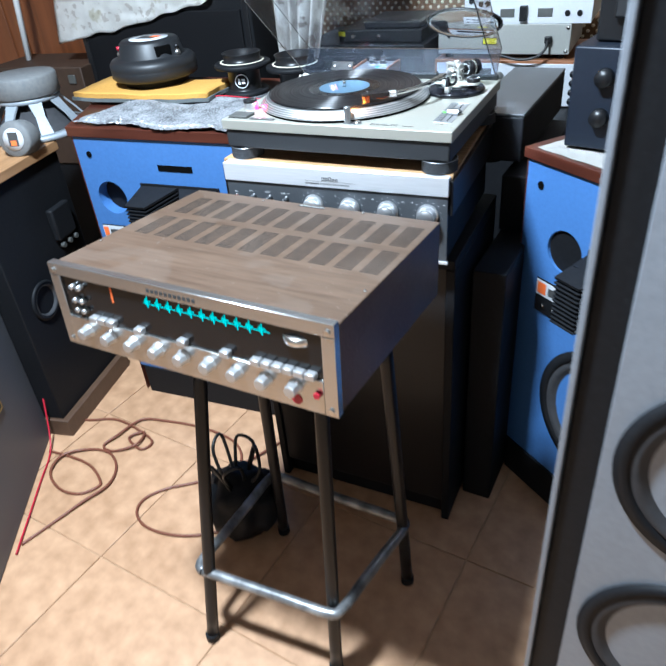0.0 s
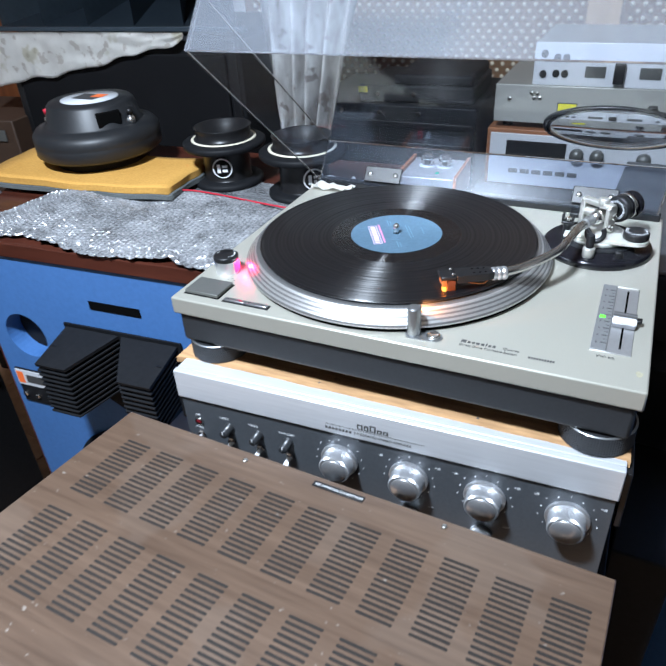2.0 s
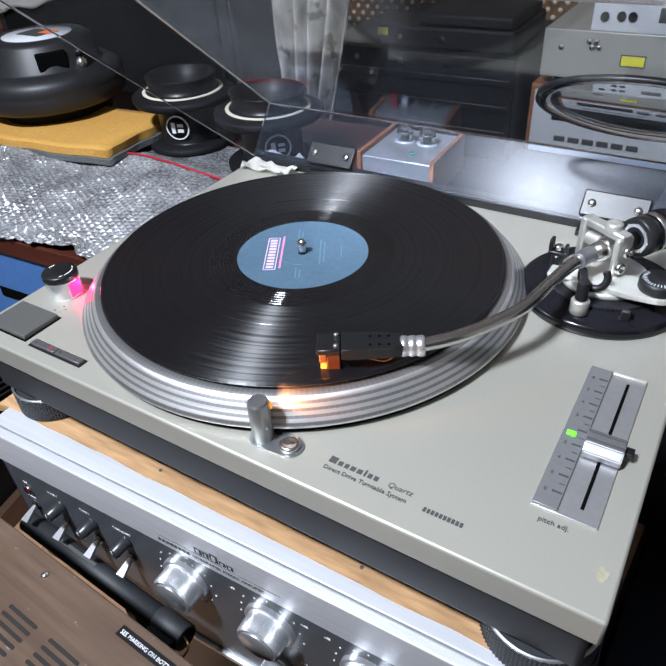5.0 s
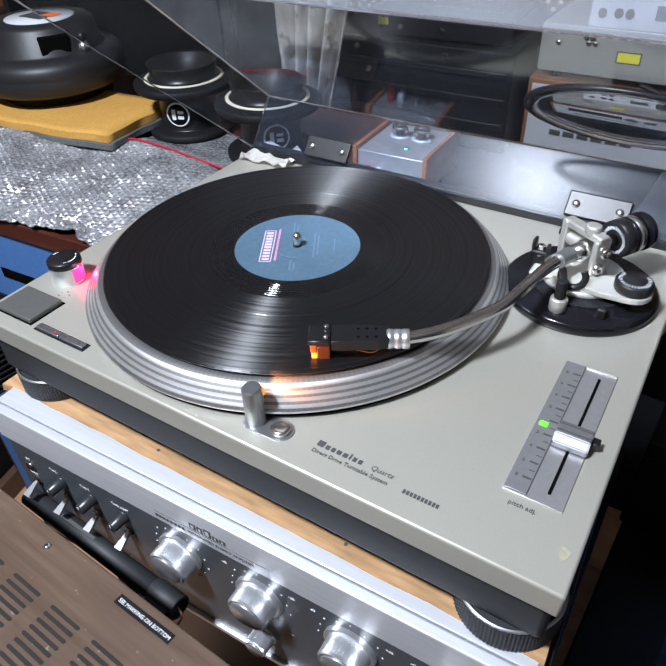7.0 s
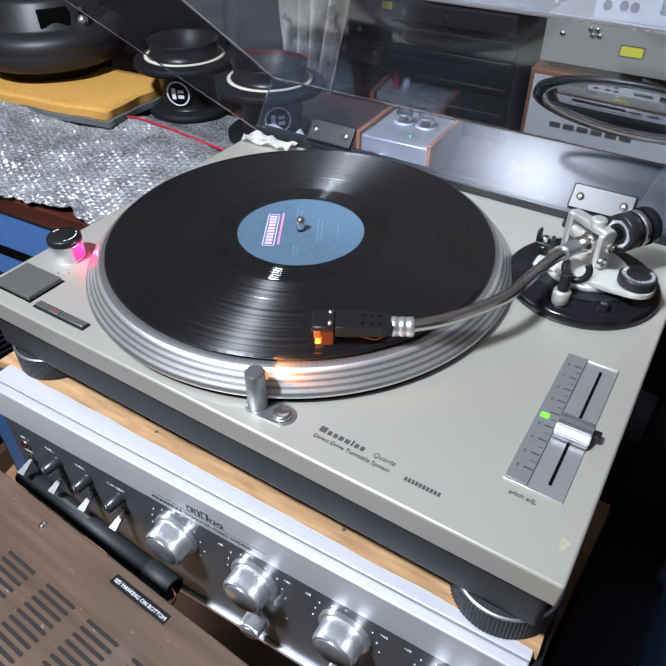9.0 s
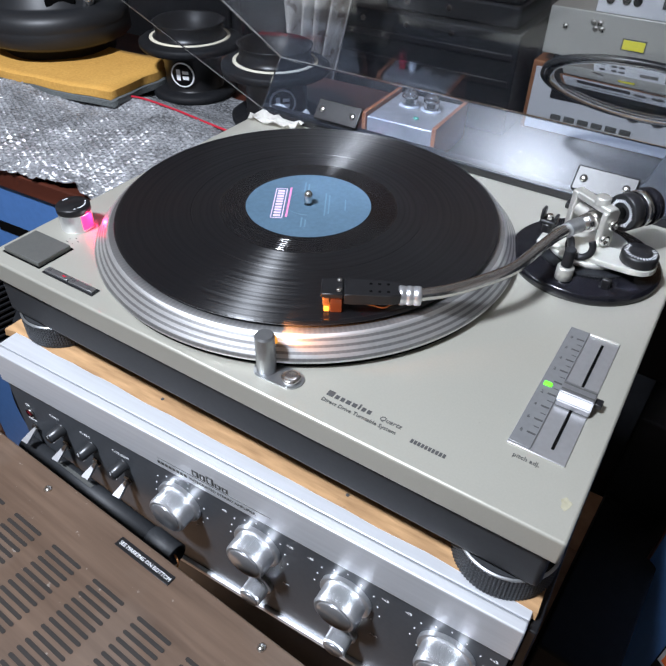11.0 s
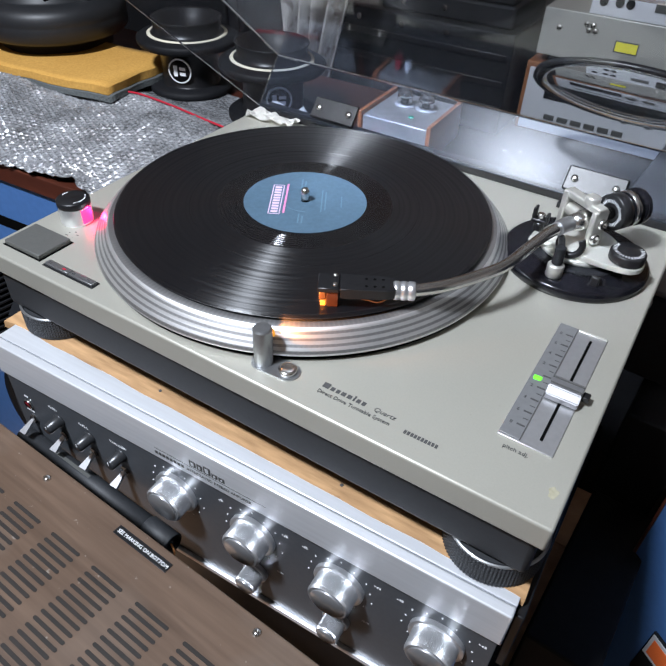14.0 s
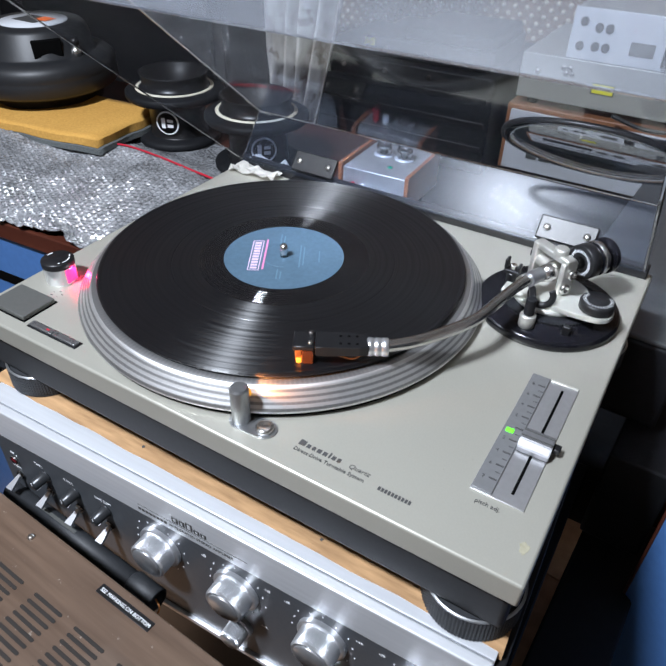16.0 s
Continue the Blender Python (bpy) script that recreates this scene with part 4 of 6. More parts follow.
def receiver():
    t = thing("receiver", RM, "vintage stereo receiver with wood-grain vented cover on a stool", "stereo receiver")
    w, d, h = 0.251, 0.3735, 0.142
    part("cover", box(-w, w, 0.008, d, -h + 0.004, -0.003, 0.0015), TEAK, t, "dusty brown wood-grain vented metal cover")
    # vents: rows of slot groups, dark strips on the cover instead of cuts
    for r in range(2):
        for c in range(11):
            bm = bmesh.new()
            x0 = -0.2182 + 0.0427 * c
            slots(bm, x0, x0 + 0.0298, 0.3335 - 0.1030 * r, 15, 0.0055, -0.003)
            part("vent", bm, VENTM, t)
    part("warning_label", box(-0.0150, 0.0372, d - 0.0140, d - 0.0065, -0.0030, -0.0023, 0.0002), BLACK, t, "black warning label")
    words("lettering", "SEE MARKING ON BOTTOM", 0.0039, WHITE, t, pose(-0.0128, d - 0.0117, -0.0021), 0.0001)
    for x, y in ((-0.0906, d - 0.0125), (0.1127, d - 0.0080), (-0.243, 0.10), (0.243, 0.10)):
        part("screw", turn([(0, -0.003), (0.0030, -0.003), (0.0026, -0.0018), (0.0013, -0.0011), (0, -0.0011)], 18, None, pose(x, y, 0)), CHROME, t)
    # aerial bar behind the case
    ae = part("aerial_bar", tube([(-0.2005, d + 0.030, -0.063), (-0.0345, d + 0.030, -0.063)], 0.0090, 24, None, 0), BASE, t, "black aerial rod with open wire end")
    part("end_sleeve", turn([(0, 0), (0.0096, 0), (0.0102, 0.001), (0.0102, 0.028), (0.0085, 0.029), (0.0085, 0.024), (0, 0.024)], 28, None, pose(-0.0365, d + 0.030, -0.063, 0, 90, 0)), BASE, ae)
    part("bracket", box(-0.0345, -0.0105, d + 0.0002, d + 0.022, -0.068, -0.058, 0.001), BLACKM, ae)
    part("aerial_wire", tube([(-0.0105, d + 0.030, -0.063), (-0.0035, d + 0.027, -0.067), (-0.0065, d + 0.018, -0.077)], 0.0009, 6, None, 6), COPPER, ae)
    part("print", box(-0.1575, -0.1075, d + 0.0285, d + 0.0315, -0.0541, -0.0538), GUN, ae)
    # faceplate frame
    bm = bmesh.new()
    box(-w, w, -0.006, 0.0078, -0.018, 0.002, 0.0008, 1, bm)
    box(-w, -w + 0.020, -0.006, 0.0078, -h, -0.0182, 0.0008, 1, bm)
    box(w - 0.020, w, -0.006, 0.0078, -h, -0.0182, 0.0008, 1, bm)
    box(-w + 0.0202, w - 0.0202, -0.006, 0.0078, -h, -0.088, 0.0008, 1, bm)
    part("faceplate", bm, ALUF, t, "brushed silver faceplate")
    part("dial_window", box(-w + 0.021, w - 0.021, -0.002, 0.0070, -0.0875, -0.0185, 0.0005), mat("black_dial_glass", (0.008, 0.008, 0.009), 0.12, 0, 0.1, 50, 0), t, "black glass dial")
    bm = bmesh.new()
    for k in range(11):
        x = -0.058 + 0.0198 * k
        box(x - 0.0010, x + 0.0010, -0.0028, -0.0022, -0.040, -0.022, 0, 2, bm)
        box(x - 0.006, x + 0.006, -0.0028, -0.0022, -0.031, -0.0285, 0, 2, bm)
        box(x - 0.004, x - 0.002, -0.0028, -0.0022, -0.036, -0.026, 0, 2, bm)
    box(-0.068, 0.152, -0.0028, -0.0022, -0.0342, -0.0330, 0, 2, bm)
    part("dial_scale", bm, TEAL, t, "glowing teal tuning scale")
    part("dial_needle", box(-0.131, -0.127, -0.0028, -0.0022, -0.047, -0.022), ORANGE, t, "orange needle")
    for k in range(9):
        x = -0.195 + 0.0478 * k
        kb = part("knob", turn([(0, 0), (0.0118, 0), (0.0112, 0.003), (0.0098, 0.0045), (0.0092, 0.0165), (0.0080, 0.0180), (0, 0.0183)], 8, None, None, 0, False), KEYM, t, "faceted silver knob")
        kb.matrix_local = pose(x, -0.006, -0.108 if k < 8 else -0.106, 90, 0, 0)
    pj = part("headphone_sticker", rod(0.0085, 0.0008, 24, 0, None, pose(0.188, -0.0062, -0.127, 90, 0, 0)), REDW, t, "red sticker")
    part("power_key", rod(0.005, 0.006, 18, 0.0005, None, pose(0.222, -0.006, -0.110, 90, 0, 0)), REDW, t)
    part("gyro_wheel", turn([(0, 0), (0.022, 0), (0.024, 0.002), (0.024, 0.010), (0.022, 0.012), (0, 0.012)], 40, None, pose(0.190, 0.013, -0.042, 0, 0, 0)), CHROME, t, "chrome tuning wheel")
    xs = [-0.172, -0.155, -0.1375, -0.081, 0.001, 0.077] + [0.128 + 0.0172 * k for k in range(6)]
    for k, x in enumerate(xs):
        part("push_key", box(x - 0.0076, x + 0.0076, -0.014, -0.002, -0.0860, -0.0765, 0.001, 1), KEYM, t)
    for x in (-0.206, -0.192):
        for z in (-0.032, -0.055, -0.072):
            part("slide_key", turn([(0, 0), (0.0045, 0), (0.0042, 0.009), (0, 0.0095)], 16, None, pose(x, -0.0022, z, 90, 0, 0)), KEYM, t)
    bm = bmesh.new()
    for k in range(11):
        box(-0.052 + 0.0082 * k, -0.0465 + 0.0082 * k, -0.0064, -0.0061, -0.012, -0.006, 0, 2, bm)
    part("maker_mark", bm, INK, t)
    for x, z in ((-w + 0.010, -0.010), (w - 0.010, -0.010), (-w + 0.010, -h + 0.010), (w - 0.010, -h + 0.010)):
        part("corner_screw", rod(0.0042, 0.003, 18, 0.0006, None, pose(x, -0.006, z, 90, 0, 0)), CHROME, t)
    for x in (-0.16, 0.16):
        for y in (0.05, 0.30):
            part("foot", rod(0.016, 0.012, 20, 0.001, None, pose(x, y, -h - 0.0085)), BLACKM, t)
    return t


ALUF = mat("aged_silver_faceplate", (0.60, 0.59, 0.57), 0.24, 0.95, 0.1, 160, 0.03, 6, (0.08, 1, 1))
receiver()


def stool():
    t = thing("stool", Matrix(), "black tubular metal stool under the receiver", "stool")
    zs = 0.712
    feet = [(0.081, -0.467), (0.358, -0.428), (0.424, -0.181), (0.091, -0.160)]
    tops = [(0.112, -0.335), (0.340, -0.330), (0.395, -0.190), (0.115, -0.170)]
    part("seat", box(0.085, 0.405, -0.345, -0.145, zs - 0.03, zs, 0.008), BLACKM, t, "worn black seat")
    for (x0, y0), (x1, y1) in zip(feet, tops):
        leg = part("leg", tube([(x0, y0, 0.004), ((x0 + x1) / 2, (y0 + y1) / 2, zs / 2), (x1, y1, zs - 0.025)], 0.0125, 16, None, 4), BLACK, t)
        part("foot_cap", rod(0.0145, 0.02, 18, 0.001, None, pose(x0, y0, 0)), BLACKM, leg)
    z = 0.19
    q = [(0.058, -0.436), (0.372, -0.425), (0.424, -0.170), (0.080, -0.150)]
    loop = []
    for i in range(4):
        a, b = q[i], q[(i + 1) % 4]
        loop += [(a[0] + (b[0] - a[0]) * s, a[1] + (b[1] - a[1]) * s, z) for s in (0.06, 0.35, 0.65, 0.94)]
    part("foot_rail", tube(loop + loop[:1], 0.0105, 14, None, 4), WORN, t, "black foot rail worn to bare metal")


WORN = mat("worn_black_enamel", (0.02, 0.02, 0.022), 0.32, 0.5, 0.5, 25, 0.05, 18, (1, 1, 1), (0.3, 0.3, 0.3))
stool()


# ---------- loudspeakers ----------
def driver(parent, m, r, depth=0.05):
    """A cone loudspeaker set in a baffle, its axis along local -y of m."""
    bm = turn([(r, -0.004), (r + 0.004, 0.004), (r * 0.90, 0.009), (r * 0.88, 0.004)], 64)
    ring = part("driver_frame", bm, BLACKM, parent, "black driver frame")
    ring.matrix_local = m @ pose(0, 0, 0, 90, 0, 0)
    pr = [(r * 0.89, 0.004), (r * 0.84, 0.009), (r * 0.79, 0.004), (r * 0.30, -depth), (r * 0.28, -depth + 0.004), (r * 0.18, -depth + 0.022), (0, -depth + 0.028)]
    c = part("cone", turn(pr, 64), CONE, parent, "dark cone")
    c.matrix_local = m @ pose(0, 0, 0, 90, 0, 0)


def lens_plates(parent, m, n=11):
    """A black acoustic lens: two wings of stacked flat plates, deep at the outside and cut away to the middle."""
    tilt = pose(0, 0, 0, 14, 0, 0)
    for wing in (-1, 1):
        for k in range(n):
            thick = 0.0028 if k else 0.006
            plan = [(wing * 0.003, -0.004), (wing * 0.112, -0.004), (wing * 0.112, -0.092), (wing * 0.052, -0.092)]
            p = part("lens_plate", prism(plan if wing > 0 else plan[::-1], 0, thick), BLACKM, parent)
            p.matrix_local = m @ Matrix.Translation((0, 0, 0.040 - 0.0095 * k)) @ tilt
        bm = prism([(wing * 0.100, -0.006), (wing * 0.108, -0.006), (wing * 0.108, -0.05), (wing * 0.100, -0.05)][:: wing], -0.075, 0.035)
        p = part("lens_stay", bm, BLACKM, parent)
        p.matrix_local = m
    bm = bmesh.new()
    vs = [[bm.verts.new((x, y, z)) for x, z in ((-0.118, 0.05), (0.118, 0.05), (0.118, -0.07), (0.03, -0.125), (-0.03, -0.125), (-0.118, -0.07))] for y in (-0.0038, 0.0)]
    bm.faces.new(vs[0]), bm.faces.new(vs[1][::-1])
    for i in range(6):
        bm.faces.new((vs[0][i], vs[0][(i + 1) % 6], vs[1][(i + 1) % 6], vs[1][i]))
    p = part("lens_body", bm, BLACKM, parent, "black acoustic lens back plate")
    p.matrix_local = m


def holed_board(x0, x1, z0, z1, cx, cz, r, y0, y1):
    """An upright board with a round hole through it."""
    bm = bmesh.new()
    rim = [bm.verts.new((x, y0, z)) for x, z in ((x0, z0), (x1, z0), (x1, z1), (x0, z1))]
    hole = [bm.verts.new((cx + r * math.cos(radians(a)), y0, cz + r * math.sin(radians(a)))) for a in range(0, 360, 10)]
    edges = [bm.edges.new((l[i], l[(i + 1) % len(l)])) for l in (rim, hole) for i in range(len(l))]
    bmesh.ops.triangle_fill(bm, edges=edges, use_beauty=True)
    geom = bmesh.ops.extrude_face_region(bm, geom=list(bm.faces))["geom"]
    bmesh.ops.translate(bm, verts=[g for g in geom if isinstance(g, bmesh.types.BMVert)], vec=(0, y1 - y0, 0))
    bmesh.ops.recalc_face_normals(bm, faces=list(bm.faces))
    return bm


def blue_cabinet(name_m, outline, width, label, lens_x, woofer_x, port_x, slot, plate_x, over=0.042, high=0.872, lens_z=0.665):
    """A brown-edged cabinet with a recessed blue baffle; local x along the baffle from its left edge, -y outwards."""
    t = thing("loudspeaker", name_m, label, "loudspeaker", "blue loudspeakers")
    part("carcass", prism(outline, 0.0, 0.845), BLACKM, t, "dark cabinet")
    xs = [p[0] for p in outline]
    top = [(x, y) for x, y in outline]
    part("cabinet_top", prism([(x - 0.004 if x < width / 2 else x + 0.004, y - over if y < 0.05 else y) for x, y in top], 0.846, high, None, 0.002), RED_WOOD, t, "red-brown wooden top")
    fy = over - 0.006
    for x in (-0.0195, width + 0.0165):
        part("side_edge", box(x, x + 0.003, -fy - 0.001, -0.0005, 0.0, 0.8455, 0.001), RED_WOOD, t, "dark red-brown side edge")
    part("plinth_board", box(0.0, width, -over, -0.0012, 0.0, 0.10, 0.002), BLACKM, t, "dark plinth board")
    z = 0.681
    part("baffle", holed_board(-0.016, width + 0.016, 0.1005, 0.8452, port_x, z, 0.046, -fy, -0.0012), BLUE, t, "blue painted baffle")
    # black disc shuts the shallow hole, for the shade of a deep port
    p = part("port", rod(0.0455, 0.0004, 40, 0, None, pose(port_x, -0.0015, z, 90, 0, 0)), BLACKM, t, "round dark port")
    off = fy - 0.010
    # slot and keyhole are dark pieces on the baffle, shade as colour
    part("slot", box(slot[0], slot[1], -0.0112 - off, -0.0101 - off, slot[2] - 0.008, slot[2] + 0.008), VOID, t, "dark strip for the shade in a slot")
    part("keyhole", rod(0.008, 0.002, 20, 0, None, pose(0.024, -0.0105 - off, 0.800, 90, 0, 0)), VOID, t)
    pl = part("terminal_plate", box(max(plate_x - 0.055, 0.001), plate_x + 0.055, -0.0135 - off, -0.0101 - off, 0.520, 0.600, 0.001), BLACKM, t, "black crossover plate")
    part("plate_label", box(max(plate_x - 0.053, 0.002), plate_x + 0.053, -0.0146 - off, -0.0136 - off, 0.562, 0.598, 0.0003), LABELW, pl, "silver label with orange square")
    part("orange_square", box(max(plate_x - 0.049, 0.004), max(plate_x - 0.025, 0.02), -0.0152 - off, -0.0147 - off, 0.567, 0.593), ORANGE, pl)
    part("black_bar", box(max(plate_x - 0.018, 0.026), plate_x + 0.045, -0.0152 - off, -0.0147 - off, 0.570, 0.588), INK, pl)
    for dx in (-0.03, 0.0, 0.03):
        part("plate_screw", rod(0.005, 0.005, 16, 0.001, None, pose(plate_x + dx, -0.0136 - off, 0.540, 90, 0, 0)), CHROME, pl)
    driver(t, pose(woofer_x, -0.012 - off, 0.335), 0.165, 0.06)
    if lens_x is not None:
        lens_plates(t, pose(lens_x, -0.012 - off, lens_z))
    return t


left = blue_cabinet(pose(-0.605, 0.235, 0, 0, 0, 3.5), [(-0.022, 0.0), (0.585, 0.0), (0.70, 0.47), (-0.235, 0.50)], 0.57, "blue-fronted studio loudspeaker cabinet with red-brown wooden edges, black lens horn", 0.286, 0.255, 0.062, (0.233, 0.335, 0.774), 0.040, lens_z=0.681)
right = blue_cabinet(pose(0.555, 0.268, 0, 0, 0, -37.0), [(-0.022, 0.0), (0.585, 0.0), (0.585, 0.42), (-0.022, 0.42)], 0.57, "blue-fronted studio loudspeaker cabinet in shade, red-brown top with white cloth", 0.285, 0.26, 0.105, (0.30, 0.39, 0.762), 0.098, 0.014, 0.868)


def black_box_speaker():
    t = thing("loudspeaker", pose(-0.715, -0.07, 0, 0, 0, 12), "black loudspeaker cabinet with wooden top, driver hole and plinth", "loudspeaker")
    part("cabinet", box(-0.55, 0.0, 0.0, 0.36, 0.06, 0.772, 0.003), BLACKM, t)
    part("cabinet_top", box(-0.55, 0.012, -0.05, 0.36, 0.7725, 0.800, 0.003), mat("oak_top", (0.3, 0.16, 0.07), 0.5, 0, 0.25, 40, 0.05, 6, (1, 0.1, 1), (0.38, 0.21, 0.1)), t, "pale brown wooden top")
    part("plinth_board", box(-0.55, 0.02, -0.01, 0.36, 0.0, 0.0595, 0.002), mat("dark_brown_board", (0.09, 0.05, 0.03), 0.5, 0, 0.2, 50, 0.05), t, "brown plinth board")
    driver(t, pose(0.0005, 0.105, 0.42) @ pose(0, 0, 0, 0, 0, 90), 0.055, 0.03)
    bx = part("terminal_box", box(0.0005, 0.022, 0.225, 0.315, 0.545, 0.640, 0.006), BLACKM, t, "dark moulded terminal box")
    for k in range(3):
        part("terminal", rod(0.008, 0.012, 16, 0.001, None, pose(0.012, 0.238 + 0.032 * k, 0.530, 0, 90, 0)), GUN, bx)
    return t


black_box_speaker()


def badge_speaker():
    # its visible side runs from the far corner towards the viewer
    a, b = Vector((-0.775, -0.085, 0)), Vector((-0.483, -0.547, 0))
    yaw = math.degrees(math.atan2((b - a).y, (b - a).x))
    t = thing("loudspeaker", Matrix.Translation(a) @ pose(0, 0, 0, 0, 0, yaw), "dark grey loudspeaker cabinet with a gold-framed badge", "loudspeaker")
    part("cabinet", box(0.0, 0.62, -0.42, 0.0, 0.0, 0.82, 0.004), DKGREY, t)
    z0, z1, x0, x1 = 0.27, 0.43, 0.20, 0.40
    bd = part("badge", box(x0, x1, 0.0002, 0.003, z0, z1, 0.0005), BLACK, t, "black badge with gold lettering bars")
    bm = bmesh.new()
    for q in ((x0, x1, z0, z0 + 0.004), (x0, x1, z1 - 0.004, z1), (x0, x0 + 0.004, z0, z1), (x1 - 0.004, x1, z0, z1)):
        box(q[0], q[1], 0.0031, 0.0038, q[2], q[3], 0, 2, bm)
    for k in range(5):
        box(x0 + 0.02 + 0.034 * k, x0 + 0.042 + 0.034 * k, 0.0031, 0.0038, z0 + 0.04, z1 - 0.04, 0, 2, bm)
    part("badge_frame", bm, GOLD, bd)
    return t


DKGREY = mat("dark_grey_texture_paint", (0.07, 0.075, 0.085), 0.5, 0, 0.15, 220, 0.2, 5)
badge_speaker()


def tall_speaker():
    t = thing("loudspeaker", pose(0.710, -0.380, 0, 0, 0, -8), "tall grey loudspeaker with round black drivers and metal edge trim", "loudspeaker")
    part("cabinet", box(0.008, 0.46, 0.006, 0.34, 0.0, 1.45, 0.004), BLACKM, t)
    part("edge_trim", box(0.0, 0.0075, -0.002, 0.02, 0.0, 1.45, 0.001), GREYP, t, "light grey metal edge trim")
    part("baffle", box(0.052, 0.46, -0.004, 0.0058, 0.0, 1.45, 0.001), GREYP, t, "grey painted baffle")
    driver(t, pose(0.215, -0.005, 0.72), 0.145, 0.05)
    driver(t, pose(0.215, -0.005, 0.385), 0.145, 0.05)
    return t


tall_speaker()


# ---------- black cabinet that carries the amplifier ----------
def black_stand():
    t = thing("equipment_stand", pose(0.0, 0.0, 0.0), "matt black cabinet that carries the amplifier", "cabinet")
    part("top_board", box(-0.005, 0.46, 0.02, 0.355, 0.7050, 0.7268, 0.002), BLACKM, t)
    for x in (-0.005, 0.442):
        part("side_panel", box(x, x + 0.018, 0.02, 0.355, 0.0, 0.7048, 0.002), BLACKM, t)
    part("front_panel", box(0.0135, 0.4415, 0.026, 0.040, 0.06, 0.7045, 0.002), BLACK, t)
    part("kick_board", box(0.0135, 0.4415, 0.045, 0.060, 0.0, 0.0595, 0.001), BLACKM, t)
    return t


black_stand()


# ---------- floor clutter ----------
def cord(name, pts, r, material, label):
    return single(name, tube(pts, r, 8, None, 6), material, Matrix(), label, "cable")


cord("cable", [(-0.79, -0.03, 0.005), (-0.69, 0.0, 0.005), (-0.61, 0.03, 0.005), (-0.50, 0.012, 0.006), (-0.436, -0.015, 0.006), (-0.45, -0.052, 0.006), (-0.514, -0.027, 0.009), (-0.483, 0.009, 0.011), (-0.471, -0.044, 0.012), (-0.523, -0.087, 0.006), (-0.568, -0.079, 0.006), (-0.554, -0.033, 0.011), (-0.532, 0.053, 0.008), (-0.461, 0.078, 0.005), (-0.336, 0.092, 0.005), (-0.22, 0.079, 0.005), (-0.157, 0.039, 0.005), (-0.11, -0.04, 0.005), (-0.02, -0.12, 0.005)], 0.0036, WIRE, "thin brown loudspeaker cable knotted on the floor")
cord("cable", [(-0.712, -0.155, 0.005), (-0.632, -0.15, 0.005), (-0.549, -0.158, 0.005), (-0.483, -0.192, 0.005), (-0.47, -0.215, 0.005), (-0.503, -0.255, 0.005), (-0.57, -0.26, 0.006), (-0.641, -0.222, 0.007), (-0.654, -0.158, 0.011), (-0.597, -0.106, 0.006), (-0.53, -0.097, 0.005), (-0.47, -0.137, 0.005), (-0.445, -0.202, 0.008), (-0.47, -0.276, 0.008), (-0.497, -0.363, 0.005), (-0.522, -0.443, 0.005)], 0.0038, WIRE, "brown cable coiled loosely on the tiles")
cord("cable", [(-0.07, 0.117, 0.005), (-0.125, 0.005, 0.009), (-0.196, -0.086, 0.005), (-0.279, -0.151, 0.005), (-0.316, -0.205, 0.005), (-0.303, -0.252, 0.005), (-0.247, -0.279, 0.005), (-0.166, -0.274, 0.005), (-0.093, -0.244, 0.005), (-0.04, -0.2, 0.005)], 0.0036, WIRE, "brown cable lying under the stool")
cord("red_cable", [(-0.77, -0.06, 0.18), (-0.735, -0.115, 0.05), (-0.70, -0.165, 0.006), (-0.64, -0.262, 0.006), (-0.575, -0.365, 0.006), (-0.51, -0.47, 0.006)], 0.0026, REDW, "thin red cable along the cabinet foot")


def bag():
    bm = bmesh.new()
    bmesh.ops.create_icosphere(bm, subdivisions=4, radius=1)
    for v in bm.verts:
        n1 = noise.noise(v.co * 2.2) * 0.22 + noise.noise(v.co * 6) * 0.06
        v.co = Vector((v.co.x * 0.095, v.co.y * 0.085, max(-0.085, v.co.z * 0.10))) * (1 + n1)
        v.co.z = max(v.co.z, -0.085)
    for f in bm.faces:
        f.smooth = True
    t = thing("transformer_bundle", pose(-0.01, -0.17, 0.085), "dusty black bundle of cables and plugs on the floor", "cable bundle")
    part("transformer", bm, BLACKM, t, "dusty black transformer")
    for k in range(5):
        a = radians(70 * k)
        part("cable_loop", tube([(0.03 * math.cos(a), 0.03 * math.sin(a), 0.07), (0.07 * math.cos(a), 0.06 * math.sin(a), 0.13 + 0.02 * (k % 3)), (0.05 * math.cos(a + 0.8), 0.06 * math.sin(a + 0.8), 0.16), (0.02 * math.cos(a + 1.4), 0.04 * math.sin(a + 1.4), 0.07)], 0.0042, 8, None, 6), CABLE, t)


bag()


# ---------- on the left cabinet ----------
TOPZ = 0.873
FELT = mat("black_grille_cloth", (0.007, 0.007, 0.008), 0.9, 0, 0.3, 600, 0.2, 8, spec=0.1)


